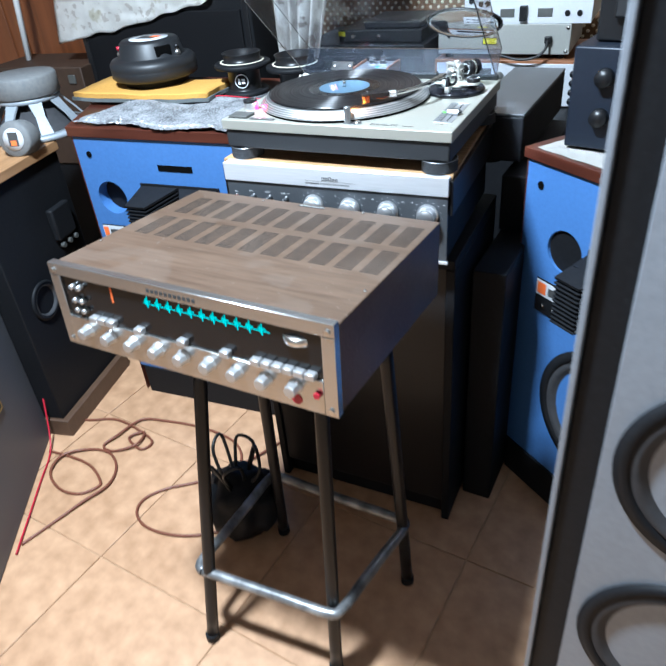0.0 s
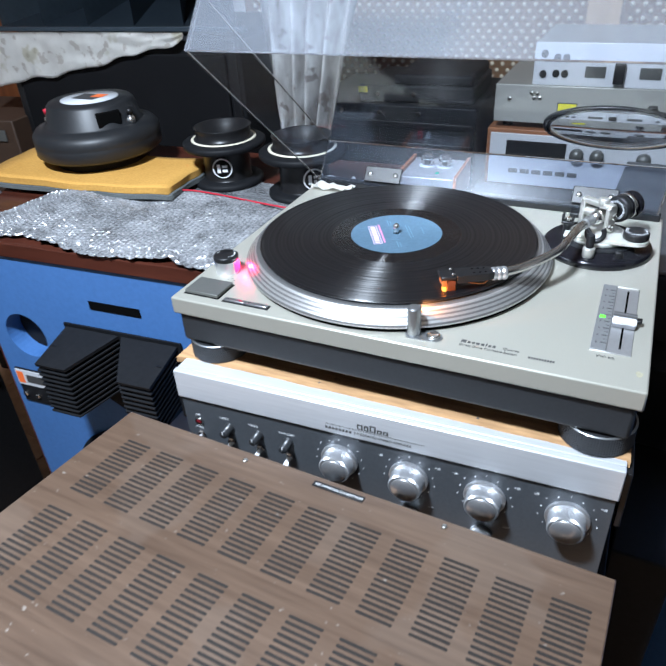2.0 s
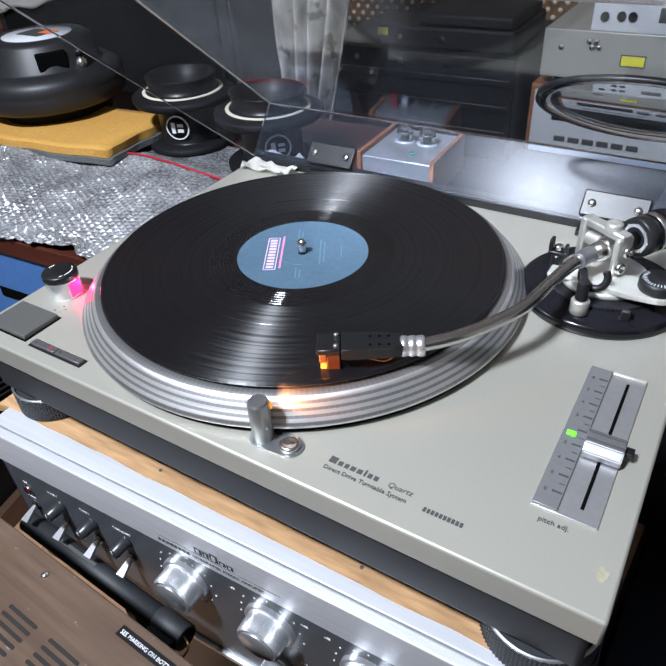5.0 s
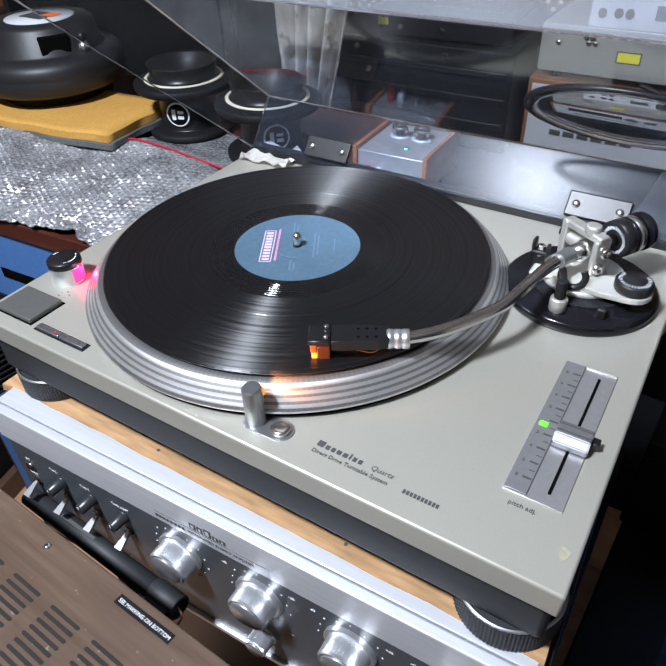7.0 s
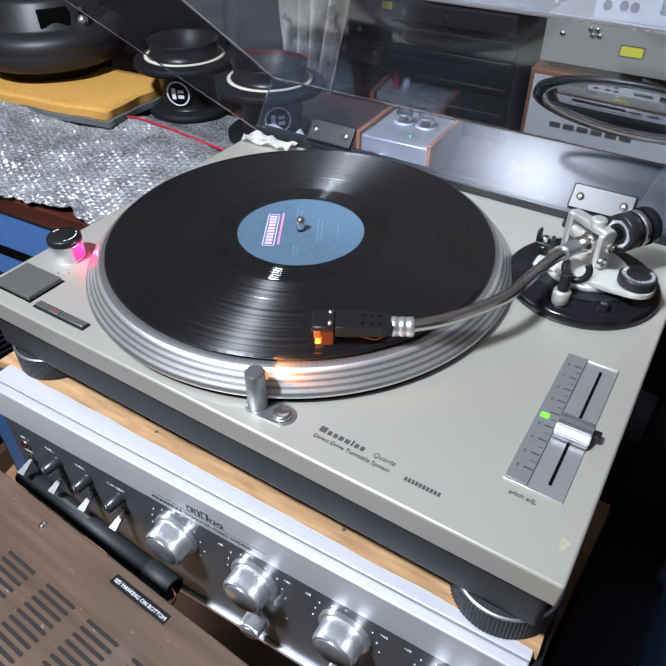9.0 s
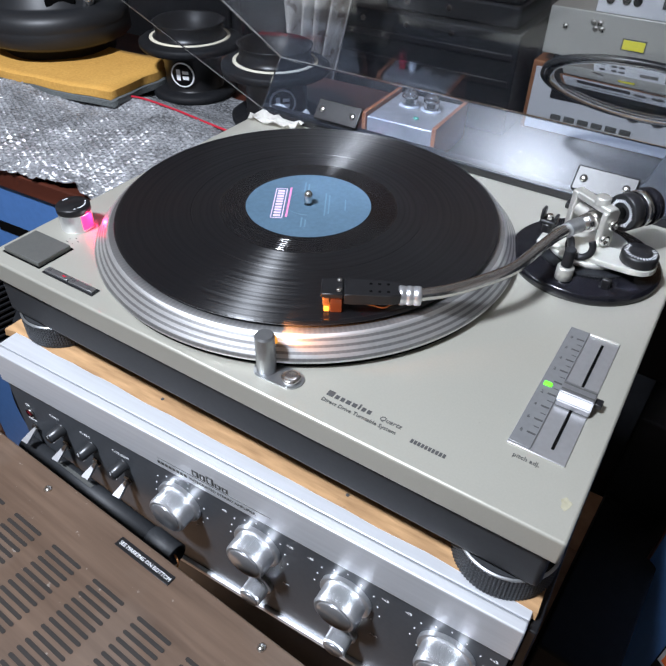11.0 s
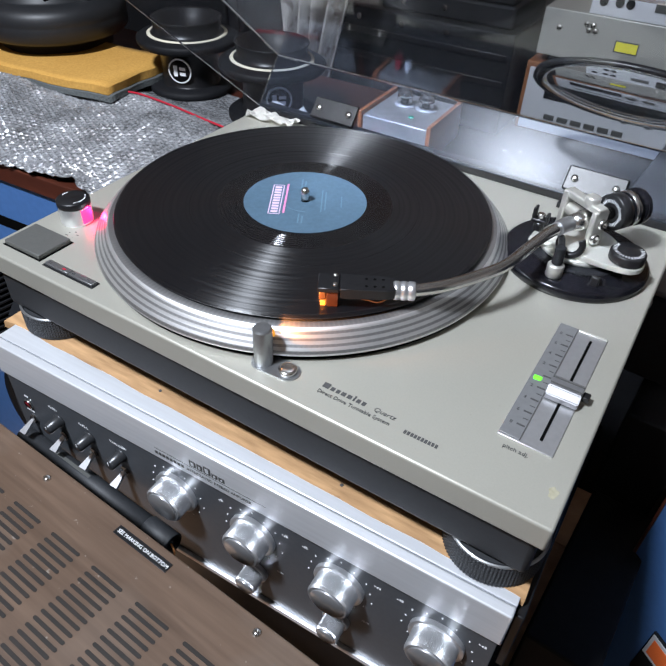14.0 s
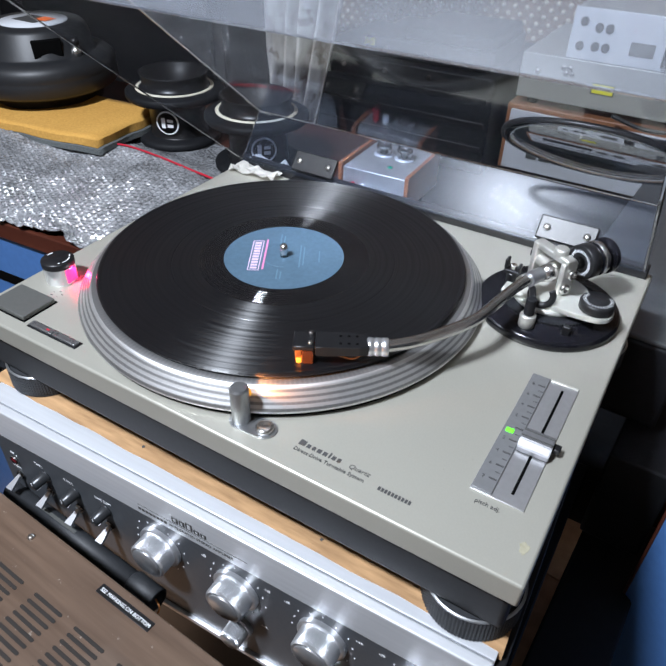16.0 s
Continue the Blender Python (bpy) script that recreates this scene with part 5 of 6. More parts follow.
def bubble_wrap():
    """A crumpled sheet of bubble wrap with raised blisters."""
    me_v, me_f = [], []
    rng = random.Random(7)
    nx, ny = 150, 84
    idx = {}
    for j in range(ny + 1):
        for i in range(nx + 1):
            u, v = i / nx, j / ny
            x = -0.625 + 0.64 * u
            y = 0.205 + 0.36 * v
            edge = 0.018 * noise.noise((x * 14, 0.3, 1)) + 0.008 * noise.noise((x * 55, 2.3, 1))
            if v < 0.12:
                y += (edge + 0.006) * (1 - v / 0.12)
            if u < 0.15:
                x += (1 - u / 0.15) * (0.02 * noise.noise((0.2, y * 20, 4)) + 0.10 * v)
            z = TOPZ + 0.006 + 0.012 * (0.5 + noise.noise((x * 7, y * 8, 0.4))) + 0.004 * noise.noise((x * 24, y * 22, 2.4))
            if v < 0.06:
                z -= 0.004
            if i % 2 and (j % 2 if (i // 2) % 2 else not j % 2):
                z += 0.0024
            z += 0.0008 * rng.random()
            if y > 0.45:
                z = TOPZ + 0.002 + (z - TOPZ - 0.002) * max(0.1, 1 - (y - 0.45) / 0.05)
            idx[i, j] = len(me_v)
            me_v.append((x, y, max(z, TOPZ + 0.0025)))
    for j in range(ny):
        for i in range(nx):
            me_f.append((idx[i, j], idx[i + 1, j], idx[i + 1, j + 1], idx[i, j + 1]))
    me = bpy.data.meshes.new("bubble_wrap")
    me.from_pydata(me_v, [], me_f)
    me.materials.append(BUBBLE)
    ob = new("bubble_wrap", me)
    return tagged(ob, "crumpled clear bubble wrap sheet on the wooden cabinet top", "bubble wrap")


BUBBLE = mat("crinkled_clear_plastic", (0.075, 0.077, 0.082), 0.13, 0.0, 0.6, 260, 0.45, 24, (1, 1, 1), (0.22, 0.225, 0.235), 0.9, 0.6)
bubble_wrap()


def foam_pad():
    m = pose(-0.545, 0.485, TOPZ + 0.008, 0, 0, 1)
    t = thing("foam_pad", m, "yellow foam scouring pad with grey underside", "foam pad")
    out = [(-0.215, -0.105), (0.215, -0.075), (0.205, 0.085), (-0.225, 0.085)]

    def slab(z0, z1, k, bend):
        bm = prism([(x * k, y * k) for x, y in out], z0, z1)
        bmesh.ops.subdivide_edges(bm, edges=list(bm.edges), cuts=10, use_grid_fill=True)
        for v in bm.verts:
            v.co.z += bend * (abs(v.co.x) / 0.22) ** 2 + 0.003 * noise.noise(v.co * 14)
            v.co.x += 0.004 * noise.noise(v.co * 30)
            v.co.y += 0.004 * noise.noise(v.co * 30 + Vector((5, 0, 0)))
        for f in bm.faces:
            f.smooth = True
        return bm
    part("scourer_layer", slab(0.0, 0.009, 1.03, 0.006), FOAMG, t, "grey scouring layer")
    part("foam_layer", slab(0.0092, 0.022, 1.0, 0.006), FOAMY, t, "yellow foam layer")


foam_pad()


def compression_driver():
    t = thing("horn_driver", pose(-0.585, 0.540, TOPZ + 0.020) @ Matrix.Diagonal((1.04, 1.04, 0.98, 1)), "large black compression driver with grey and orange badge on foam", "horn driver")
    part("lower_body", turn([(0, 0), (0.085, 0), (0.088, 0.004), (0.088, 0.022), (0.112, 0.030), (0.118, 0.036), (0.118, 0.055), (0.1175, 0.057), (0.118, 0.059), (0.118, 0.072), (0.110, 0.082), (0.092, 0.086)], 72), DKSHELL, t, "black lower body")
    part("upper_body", turn([(0.092, 0.0855), (0.088, 0.088), (0.080, 0.124), (0.074, 0.130), (0.0, 0.130)], 72), DKSHELL, t, "dark grey cap")
    part("badge", turn([(0, 0.1302), (0.053, 0.1302), (0.053, 0.1315), (0, 0.1315)], 56), LABELW, t, "round grey badge")
    part("badge_square", box(-0.030, 0.022, -0.016, 0.022, 0.1316, 0.1321), INK, t)
    part("badge_orange", box(0.001, 0.026, 0.002, 0.024, 0.1322, 0.1325), ORANGE, t)
    for a, m2 in ((205, REDW), (2, BLACK)):
        x, y = 0.087 * math.cos(radians(a)), 0.087 * math.sin(radians(a))
        b = part("terminal", turn([(0, 0.085), (0.008, 0.085), (0.008, 0.098), (0.005, 0.099), (0.005, 0.104), (0, 0.104)], 20, None, pose(x, y, 0)), CHROME, t, "spring terminal")
        part("terminal_cap", turn([(0, 0.1042), (0.0065, 0.1042), (0.0065, 0.114), (0, 0.1145)], 20, None, pose(x, y, 0)), m2, b)
    # solid dark box in place of the shade in a recess
    part("recess", box(0.066, 0.086, -0.022, 0.022, 0.090, 0.118, 0.002), VOID, t).matrix_local = pose(0, 0, 0, 0, 0, -28)


DKSHELL = mat("satin_dark_grey_shell", (0.012, 0.013, 0.015), 0.46, 0.0, 0.15, 120, 0.05, 5)
compression_driver()


def horn_tweeter():
    t = thing("horn_tweeter", pose(-0.294, 0.556, TOPZ + 0.003), "black ring tweeter with white-edged flare and round badge", "tweeter", "ring tweeters")
    part("base_flange", turn([(0, 0), (0.062, 0), (0.066, 0.003), (0.066, 0.009), (0.062, 0.012), (0.045, 0.013)], 56), BLACKM, t)
    part("body", turn([(0.0455, 0.0130), (0.044, 0.015), (0.044, 0.062), (0.048, 0.066)], 56), BLACK, t)
    part("flare", turn([(0.048, 0.066), (0.074, 0.070), (0.077, 0.074), (0.077, 0.080), (0.074, 0.082), (0.058, 0.0835)], 64), BLACKM, t)
    part("white_ring", turn([(0.0575, 0.0836), (0.0605, 0.0838), (0.0605, 0.0850), (0.0555, 0.0855)], 64), CREAMR, t, "cream glue ring")
    part("throat", turn([(0.0555, 0.0858), (0.0500, 0.0875), (0.0515, 0.103), (0.0535, 0.1065), (0.0525, 0.1072), (0.0505, 0.1055), (0.044, 0.0960), (0.028, 0.0800), (0.016, 0.0720), (0, 0.0720)], 56), BLACK, t, "glossy black throat")
    bd = part("badge", turn([(0, 0), (0.0185, 0), (0.0185, 0.0015), (0.0165, 0.0017), (0.0165, 0.0012), (0, 0.0012)], 40), WHITE, t, "round black badge with white ring")
    bd.matrix_local = pose(0.017, -0.0418, 0.040, 90, 0, 20)
    f = part("badge_face", turn([(0, 0.0014), (0.0160, 0.0014), (0.0160, 0.0019), (0, 0.0019)], 32), BLACK, bd)
    bm = bmesh.new()
    box(-0.0095, -0.0035, -0.008, 0.008, 0.0020, 0.0024, 0, 2, bm)
    box(0.000, 0.0095, 0.0015, 0.0060, 0.0020, 0.0024, 0, 2, bm)
    box(0.000, 0.0095, -0.0065, -0.0015, 0.0020, 0.0024, 0, 2, bm)
    part("badge_mark", bm, WHITE, bd)
    return t


CREAMR = mat("cream_glue", (0.62, 0.58, 0.46), 0.6, 0, 0.1, 100, 0.1)
tw = horn_tweeter()
copy_thing(tw, pose(-0.122, 0.541, TOPZ + 0.003, 0, 0, 25))


def gray_woofer(m, k, label):
    """A cone driver lying face down: basket legs and magnet upwards."""
    t = thing("loudspeaker_driver", m, label, "speaker driver")
    part("rim", turn([(0.150 * k, 0), (0.155 * k, 0.003), (0.155 * k, 0.014), (0.128 * k, 0.017), (0.128 * k, 0.0)], 64), CASTG, t, "grey cast rim")
    part("cone_back", turn([(0.127 * k, 0.004), (0.06 * k, 0.085 * k), (0.0, 0.085 * k)], 48), CONE, t)
    for i in range(8):
        a = radians(45 * i + 12)
        bm = bmesh.new()
        q = []
        for r, z, wd in ((0.148 * k, 0.012, 0.018 * k), (0.115 * k, 0.055 * k, 0.013 * k), (0.078 * k, 0.098 * k, 0.020 * k)):
            for s in (-1, 1):
                for dz in (0, 0.008):
                    q.append(bm.verts.new((r * math.cos(a) - s * wd * math.sin(a), r * math.sin(a) + s * wd * math.cos(a), z + dz)))
        for b in (0, 4):
            for f in ((0, 1, 5, 4), (2, 6, 7, 3), (0, 4, 6, 2), (1, 3, 7, 5)):
                bm.faces.new([q[b + j] for j in f])
        bm.faces.new([q[j] for j in (0, 2, 3, 1)]), bm.faces.new([q[j] for j in (8, 9, 11, 10)])
        part("basket_leg", bm, CASTG, t)
    part("hub", turn([(0.0, 0.094 * k), (0.088 * k, 0.094 * k), (0.090 * k, 0.098 * k), (0.090 * k, 0.108 * k), (0, 0.108 * k)], 56), CASTG, t)
    part("magnet", turn([(0, 0.1082 * k), (0.092 * k, 0.1082 * k), (0.095 * k, 0.112 * k), (0.095 * k, 0.160 * k), (0.090 * k, 0.166 * k), (0, 0.166 * k)], 64), MAGNET, t, "dusty grey magnet with rust patch")
    return t


gray_woofer(pose(-0.905, 0.345, 0.801), 0.98, "grey cast-frame woofer lying face down on a wooden cabinet top")


def small_driver():
    t = thing("small_horn_driver", pose(-0.775, 0.145, 0.845, 78, 0, 18), "small grey driver with black and orange badge", "horn driver")
    part("body", turn([(0, -0.055), (0.045, -0.055), (0.047, -0.050), (0.047, -0.006), (0.043, 0), (0, 0)], 48), MAGNET, t)
    part("badge", turn([(0, 0.0002), (0.029, 0.0002), (0.029, 0.0016), (0, 0.0016)], 40), LABELW, t)
    part("badge_square", box(-0.014, 0.014, -0.018, 0.018, 0.0017, 0.0022), INK, t)
    part("badge_orange", box(-0.008, 0.008, -0.016, -0.003, 0.0023, 0.0027), ORANGE, t)


small_driver()


cord("red_cable", [(-0.345, 0.445, 0.890), (-0.31, 0.452, 0.893), (-0.24, 0.450, 0.892), (-0.17, 0.440, 0.892), (-0.10, 0.430, 0.893), (-0.03, 0.425, 0.893)], 0.0016, REDW, "thin red cable across the bubble wrap")


def paper_scrap():
    bm = bmesh.new()
    n = 9
    g = [[bm.verts.new((0.016 + 0.06 * i / n, 0.325 + 0.045 * j / n, 0.981 + 0.014 * abs(noise.noise((i * 0.7, j * 0.6, 3))))) for i in range(n + 1)] for j in range(n + 1)]
    for j in range(n):
        for i in range(n):
            bm.faces.new((g[j][i], g[j][i + 1], g[j + 1][i + 1], g[j + 1][i]))
    r = bmesh.ops.solidify(bm, geom=list(bm.faces), thickness=0.0006)
    single("paper_tissue", bm, CLOTH, pose(-0.012, -0.004, -0.004), "crumpled white paper tissue on the record player corner", "tissue")


paper_scrap()


# ---------- behind the record player ----------
def back_table():
    t = thing("back_bench", pose(0.0, 0.0, 0.0), "dark bench behind the record player", "bench")
    part("bench_top", box(-0.42, 1.25, 0.90, 1.60, 0.665, 0.7015, 0.002), BLACKM, t)
    # added panel: keeps the space under the bench dark, hides lit floor
    part("front_panel", box(-0.40, 1.23, 0.905, 0.918, 0.0, 0.6645, 0.001), BLACKM, t, "added dark panel hiding the lit floor under the bench")
    for x in (-0.38, 1.2):
        for y in (0.945, 1.56):
            part("leg", box(x - 0.02, x + 0.02, y - 0.02, y + 0.02, 0.0, 0.6645, 0.002), BLACKM, t)


back_table()


PREAMP = mat("scratched_steel_case", (0.46, 0.45, 0.43), 0.36, 0.5, 0.2, 90, 0.05, 20)


def valve_preamp():
    t = thing("valve_preamp", pose(0.102, 0.400, 0.943, 0, 0, 2) @ Matrix.Diagonal((0.88, 0.70, 0.88, 1)), "small silver valve preamplifier with orange wood cheeks and two tubes", "preamplifier")
    for x, m2 in ((0.022, REDW), (0.036, WHITE)):
        part("phono_plug", rod(0.0045, 0.014, 18, 0.001, None, pose(x, -0.0005, 0.018, 90, 0, 0)), m2, t)
    for x in (0.056, 0.072):
        part("phono_socket", rod(0.0045, 0.008, 18, 0.001, None, pose(x, -0.0005, 0.016, 90, 0, 0)), CHROME, t)
    part("case", box(0.006, 0.094, 0, 0.125, 0.0, 0.040, 0.0015), PREAMP, t, "silver metal case")
    for x in (0.0, 0.0945):
        part("cheek", box(x, x + 0.0055, -0.003, 0.128, -0.002, 0.045, 0.001), CHEEK, t, "orange wood cheek")
    for x in (0.036, 0.066):
        v = part("valve", turn([(0, 0.0402), (0.009, 0.0402), (0.0105, 0.046), (0.0105, 0.054), (0.007, 0.060), (0.002, 0.0625), (0, 0.067)], 28, None, pose(x, 0.075, 0)), GLASS, t, "glass valve")
        part("anode", box(x - 0.004, x + 0.004, 0.071, 0.079, 0.043, 0.050, 0.001), GUN, v)
        part("valve_base", turn([(0, 0.0402), (0.0135, 0.0402), (0.0135, 0.0415), (0, 0.0418)], 28, None, pose(x, 0.075, 0)), WHITEP, t)
        part("getter", turn([(0, 0.0505), (0.0096, 0.0505), (0.0096, 0.0540), (0.0062, 0.0590), (0, 0.0610)], 20, None, pose(x, 0.075, 0)), CHROME, v)
    part("green_jewel", rod(0.0035, 0.002, 16, 0.0004, None, pose(0.062, 0.030, 0.0402)), mat("green_jewel", (0.02, 0.4, 0.25), 0.2, 0, 0.1, 40, 0), t)
    for x in (0.020, 0.034, 0.058, 0.072):
        part("jack", turn([(0, 0), (0.0042, 0), (0.0042, 0.010), (0.003, 0.012), (0, 0.012)], 18, None, pose(x, -0.0002, 0.014, 90, 0, 0)), CHROME, t)
    part("red_plug", turn([(0, 0.0122), (0.005, 0.0122), (0.005, 0.020), (0.0025, 0.025), (0, 0.025)], 18, None, pose(0.020, -0.0002, 0.014, 90, 0, 0)), REDW, t)


CHEEK = mat("orange_wood_cheek", (0.33, 0.10, 0.035), 0.4, 0, 0.25, 60, 0.05, 6, (1, 0.1, 1), (0.42, 0.15, 0.06))
valve_preamp()


def black_unit():
    t = thing("black_hifi_unit", pose(-0.385, 1.07, 0.702, 0, 0, 1), "black hi-fi unit with ridged front", "hi-fi unit")
    part("case", box(0, 0.44, 0, 0.34, 0.0, 0.20, 0.004), BLACKM, t)
    for z in (0.05, 0.10, 0.15):
        part("front_ridge", box(0.01, 0.43, -0.004, -0.0002, z, z + 0.012, 0.001), BLACK, t)
    for x in (0.1, 0.2, 0.3):
        part("button", rod(0.006, 0.004, 16, 0.0006, None, pose(x, -0.0002, 0.182, 90, 0, 0)), CHROME, t)


black_unit()


def black_cover():
    t = thing("black_player", pose(-0.245, 1.09, 0.903, 0, 0, 2), "black tape player lying on the hi-fi unit", "tape player")
    part("body", box(0, 0.285, 0, 0.22, 0.0, 0.042, 0.006), BLACKM, t)
    part("step", box(0.09, 0.28, 0.0, 0.2, 0.0425, 0.066, 0.006), BLACKM, t)
    for x in (0.05, 0.14):
        part("screw", rod(0.006, 0.003, 16, 0.0008, None, pose(x, -0.0002, 0.02, 90, 0, 0)), CHROME, t)
    part("yellow_sticker", box(0.0, 0.022, -0.0012, -0.0002, 0.022, 0.036), YEL, t)


black_cover()


def white_receiver():
    t = thing("white_receiver", pose(0.066, 1.15, 0.702, 0, 0, 0), "white-fronted receiver with wooden case and dark display", "receiver")
    part("case", box(0, 0.475, 0.004, 0.34, 0.0, 0.140, 0.003), mat("walnut_case", (0.2, 0.08, 0.035), 0.45, 0, 0.25, 50, 0.05, 6, (0.1, 1, 1), (0.28, 0.12, 0.055)), t, "brown wooden case")
    part("front", box(0.010, 0.465, -0.002, 0.0038, 0.005, 0.130, 0.001), WHITEP, t, "white metal front")
    part("display", box(0.050, 0.19, -0.0034, -0.0021, 0.075, 0.115, 0.0005), BLACK, t, "dark display")
    for x in (0.215, 0.26, 0.36):
        part("knob", turn([(0, 0), (0.016, 0), (0.015, 0.016), (0, 0.017)], 32, None, pose(x, -0.0021, 0.09, 90, 0, 0)), GUN, t)
    for k in range(4):
        part("knob", turn([(0, 0), (0.009, 0), (0.008, 0.012), (0, 0.013)], 24, None, pose(0.44, -0.0021, 0.022 + 0.027 * k, 90, 0, 0)), BLACK, t)
    for k in range(6):
        part("key", box(0.06 + 0.028 * k, 0.082 + 0.028 * k, -0.004, -0.0021, 0.034, 0.045, 0.001), GUN, t)
    return t


white_receiver()


def grey_deck():
    t = thing("grey_instrument", pose(0.078, 1.155, 0.846, 0, 0, 0), "beige-grey metal instrument case with yellow warning sticker and mains lead", "instrument")
    part("case", box(0, 0.408, 0.0, 0.30, 0.012, 0.098, 0.002), SILVERD, t)
    for x in (0.03, 0.38):
        for y in (0.03, 0.26):
            part("foot", rod(0.012, 0.012, 18, 0.001, None, pose(x, y, -0.003)), BLACKM, t)
    for x, z in ((0.035, 0.066), (0.085, 0.080), (0.097, 0.080), (0.091, 0.070), (0.103, 0.070), (0.398, 0.088), (0.398, 0.022)):
        part("screw", turn([(0, 0), (0.006, 0), (0.005, 0.003), (0, 0.0035)], 18, None, pose(x, -0.0002, z, 90, 0, 0)), CHROME, t)
    st = part("warning_sticker", box(0.144, 0.188, -0.0010, -0.0002, 0.041, 0.062), INK, t, "yellow warning sticker with black border")
    part("sticker_face", box(0.1462, 0.1858, -0.0015, -0.0011, 0.0432, 0.0598), YEL, st)
    pg = part("mains_plug", box(0.335, 0.355, -0.018, -0.0002, 0.046, 0.066, 0.003), BLACK, t, "black mains plug")
    part("mains_lead", tube([(0.345, -0.018, 0.055), (0.340, -0.035, 0.03), (0.31, -0.04, 0.010), (0.26, -0.04, 0.006), (0.20, -0.04, 0.02)], 0.004, 8, None, 6), CABLE, pg)
    return t


grey_deck()


def mixer():
    t = thing("white_mixer", pose(0.160, 1.16, 0.9445, 0, 0, 0) @ Matrix.Diagonal((0.86, 1, 0.95, 1)), "white-fronted signal unit with sockets and black knobs", "signal unit")
    part("case", box(0, 0.44, 0.004, 0.26, 0.0, 0.095, 0.003), SILVERD, t)
    part("front", box(0, 0.44, -0.002, 0.0038, 0.0, 0.095, 0.001), WHITEP, t, "white front panel")
    for x, z in ((0.025, 0.025), (0.025, 0.07), (0.058, 0.027), (0.08, 0.027), (0.058, 0.062), (0.08, 0.062), (0.36, 0.03), (0.40, 0.03)):
        part("socket", rod(0.009, 0.003, 20, 0.0006, None, pose(x, -0.0021, z, 90, 0, 0)), BLACK, t)
    for x in (0.13, 0.26):
        part("switch_plate", box(x, x + 0.05, -0.004, -0.0021, 0.02, 0.045, 0.001), GUN, t)
    part("lever", box(0.20, 0.225, -0.02, -0.0021, 0.01, 0.055, 0.003), BLACK, t)


mixer()


def second_deck():
    t = thing("second_record_player", pose(0.375, 0.37, 0.785, 0, 0, -3), "black record player standing beside the silver one", "record player")
    part("body", box(0.0, 0.13, 0.0, 0.42, 0.015, 0.112, 0.004), BLACKM, t)
    part("deck_top", box(0.0, 0.13, 0.0, 0.42, 0.1122, 0.118, 0.002), mat("dark_grey_deck", (0.07, 0.075, 0.08), 0.35, 0.2, 0.1, 200, 0.03), t, "dark grey deck")
    for y in (0.05, 0.36):
        f = part("foot", turn([(0, 0), (0.026, 0), (0.026, 0.015), (0, 0.015)], 30), BASE, t)
        f.location = (0.05, y, 0)
    part("start_button", box(0.02, 0.06, 0.012, 0.04, 0.1182, 0.122, 0.001), ALU, t)


second_deck()


def stand_two():
    t = thing("second_stand", pose(0.468, 0.125, 0.0, 0, 0, -3), "matt black cabinet with a raw wooden side batten", "cabinet")
    part("body", box(0.0, 0.070, 0.0, 0.62, 0.0, 0.655, 0.003), BLACKM, t, "black cabinet body")
    part("upper_shelf", box(-0.004, 0.060, 0.20, 0.62, 0.6555, 0.784, 0.003), BLACKM, t)
    # the batten is tan wood; the darker wood colour stands for shadow
    part("batten", box(0.0605, 0.074, 0.22, 0.245, 0.6900, 0.784, 0.002), CABWOOD, t, "raw wooden batten, coloured darker for the shade on it")


stand_two()


# ---------- on the right cabinet ----------
def right_cloth():
    M = pose(0.555, 0.268, 0, 0, 0, -37.0)
    bm = bmesh.new()
    n = 24
    g = [[bm.verts.new((0.0 + 0.54 * i / n, -0.004 + 0.38 * j / n + 0.008 * noise.noise((i * 0.4, j * 0.3, 7)), TOPZ - 0.004 + 0.001 + 0.003 * abs(noise.noise((i * 0.5, j * 0.5, 1))))) for i in range(n + 1)] for j in range(n + 1)]
    for j in range(n):
        for i in range(n):
            bm.faces.new((g[j][i], g[j][i + 1], g[j + 1][i + 1], g[j + 1][i]))
    bmesh.ops.solidify(bm, geom=list(bm.faces), thickness=0.001)
    single("table_cloth", bm, CLOTH, M, "white printed cloth on the wooden cabinet top", "cloth")
    t = thing("power_amplifier", pose(0.600, 0.262, TOPZ + 0.004, 0, 0, -12), "dark blue-black amplifier with knobs", "amplifier")
    part("case", box(0, 0.30, 0, 0.26, 0, 0.18, 0.004), NAVY, t)
    for x in (0.06, 0.13, 0.20, 0.26):
        for z in (0.06, 0.13):
            part("knob", turn([(0, 0), (0.017, 0), (0.015, 0.016), (0, 0.017)], 24, None, pose(x, -0.0002, z, 90, 0, 0)), BLACK, t)
    t2 = thing("cassette_deck", pose(0.625, 0.275, TOPZ + 0.185, 0, 0, -12), "black cassette deck with tilted glossy window", "cassette deck")
    part("case", box(0, 0.27, 0.02, 0.24, 0, 0.12, 0.006), BLACK, t2)
    w = part("window", box(0.03, 0.24, -0.004, 0.004, -0.03, 0.03, 0.004), BLACK, t2, "glossy smoked window")
    w.matrix_local = pose(0, 0.016, 0.07, -12, 0, 0)
    part("trim", box(0.0, 0.27, 0.012, 0.0198, 0.108, 0.118, 0.001), ALU, t2)


NAVY = mat("navy_black_metal", (0.012, 0.017, 0.028), 0.4, 0.2, 0.15, 100, 0.03)
right_cloth()


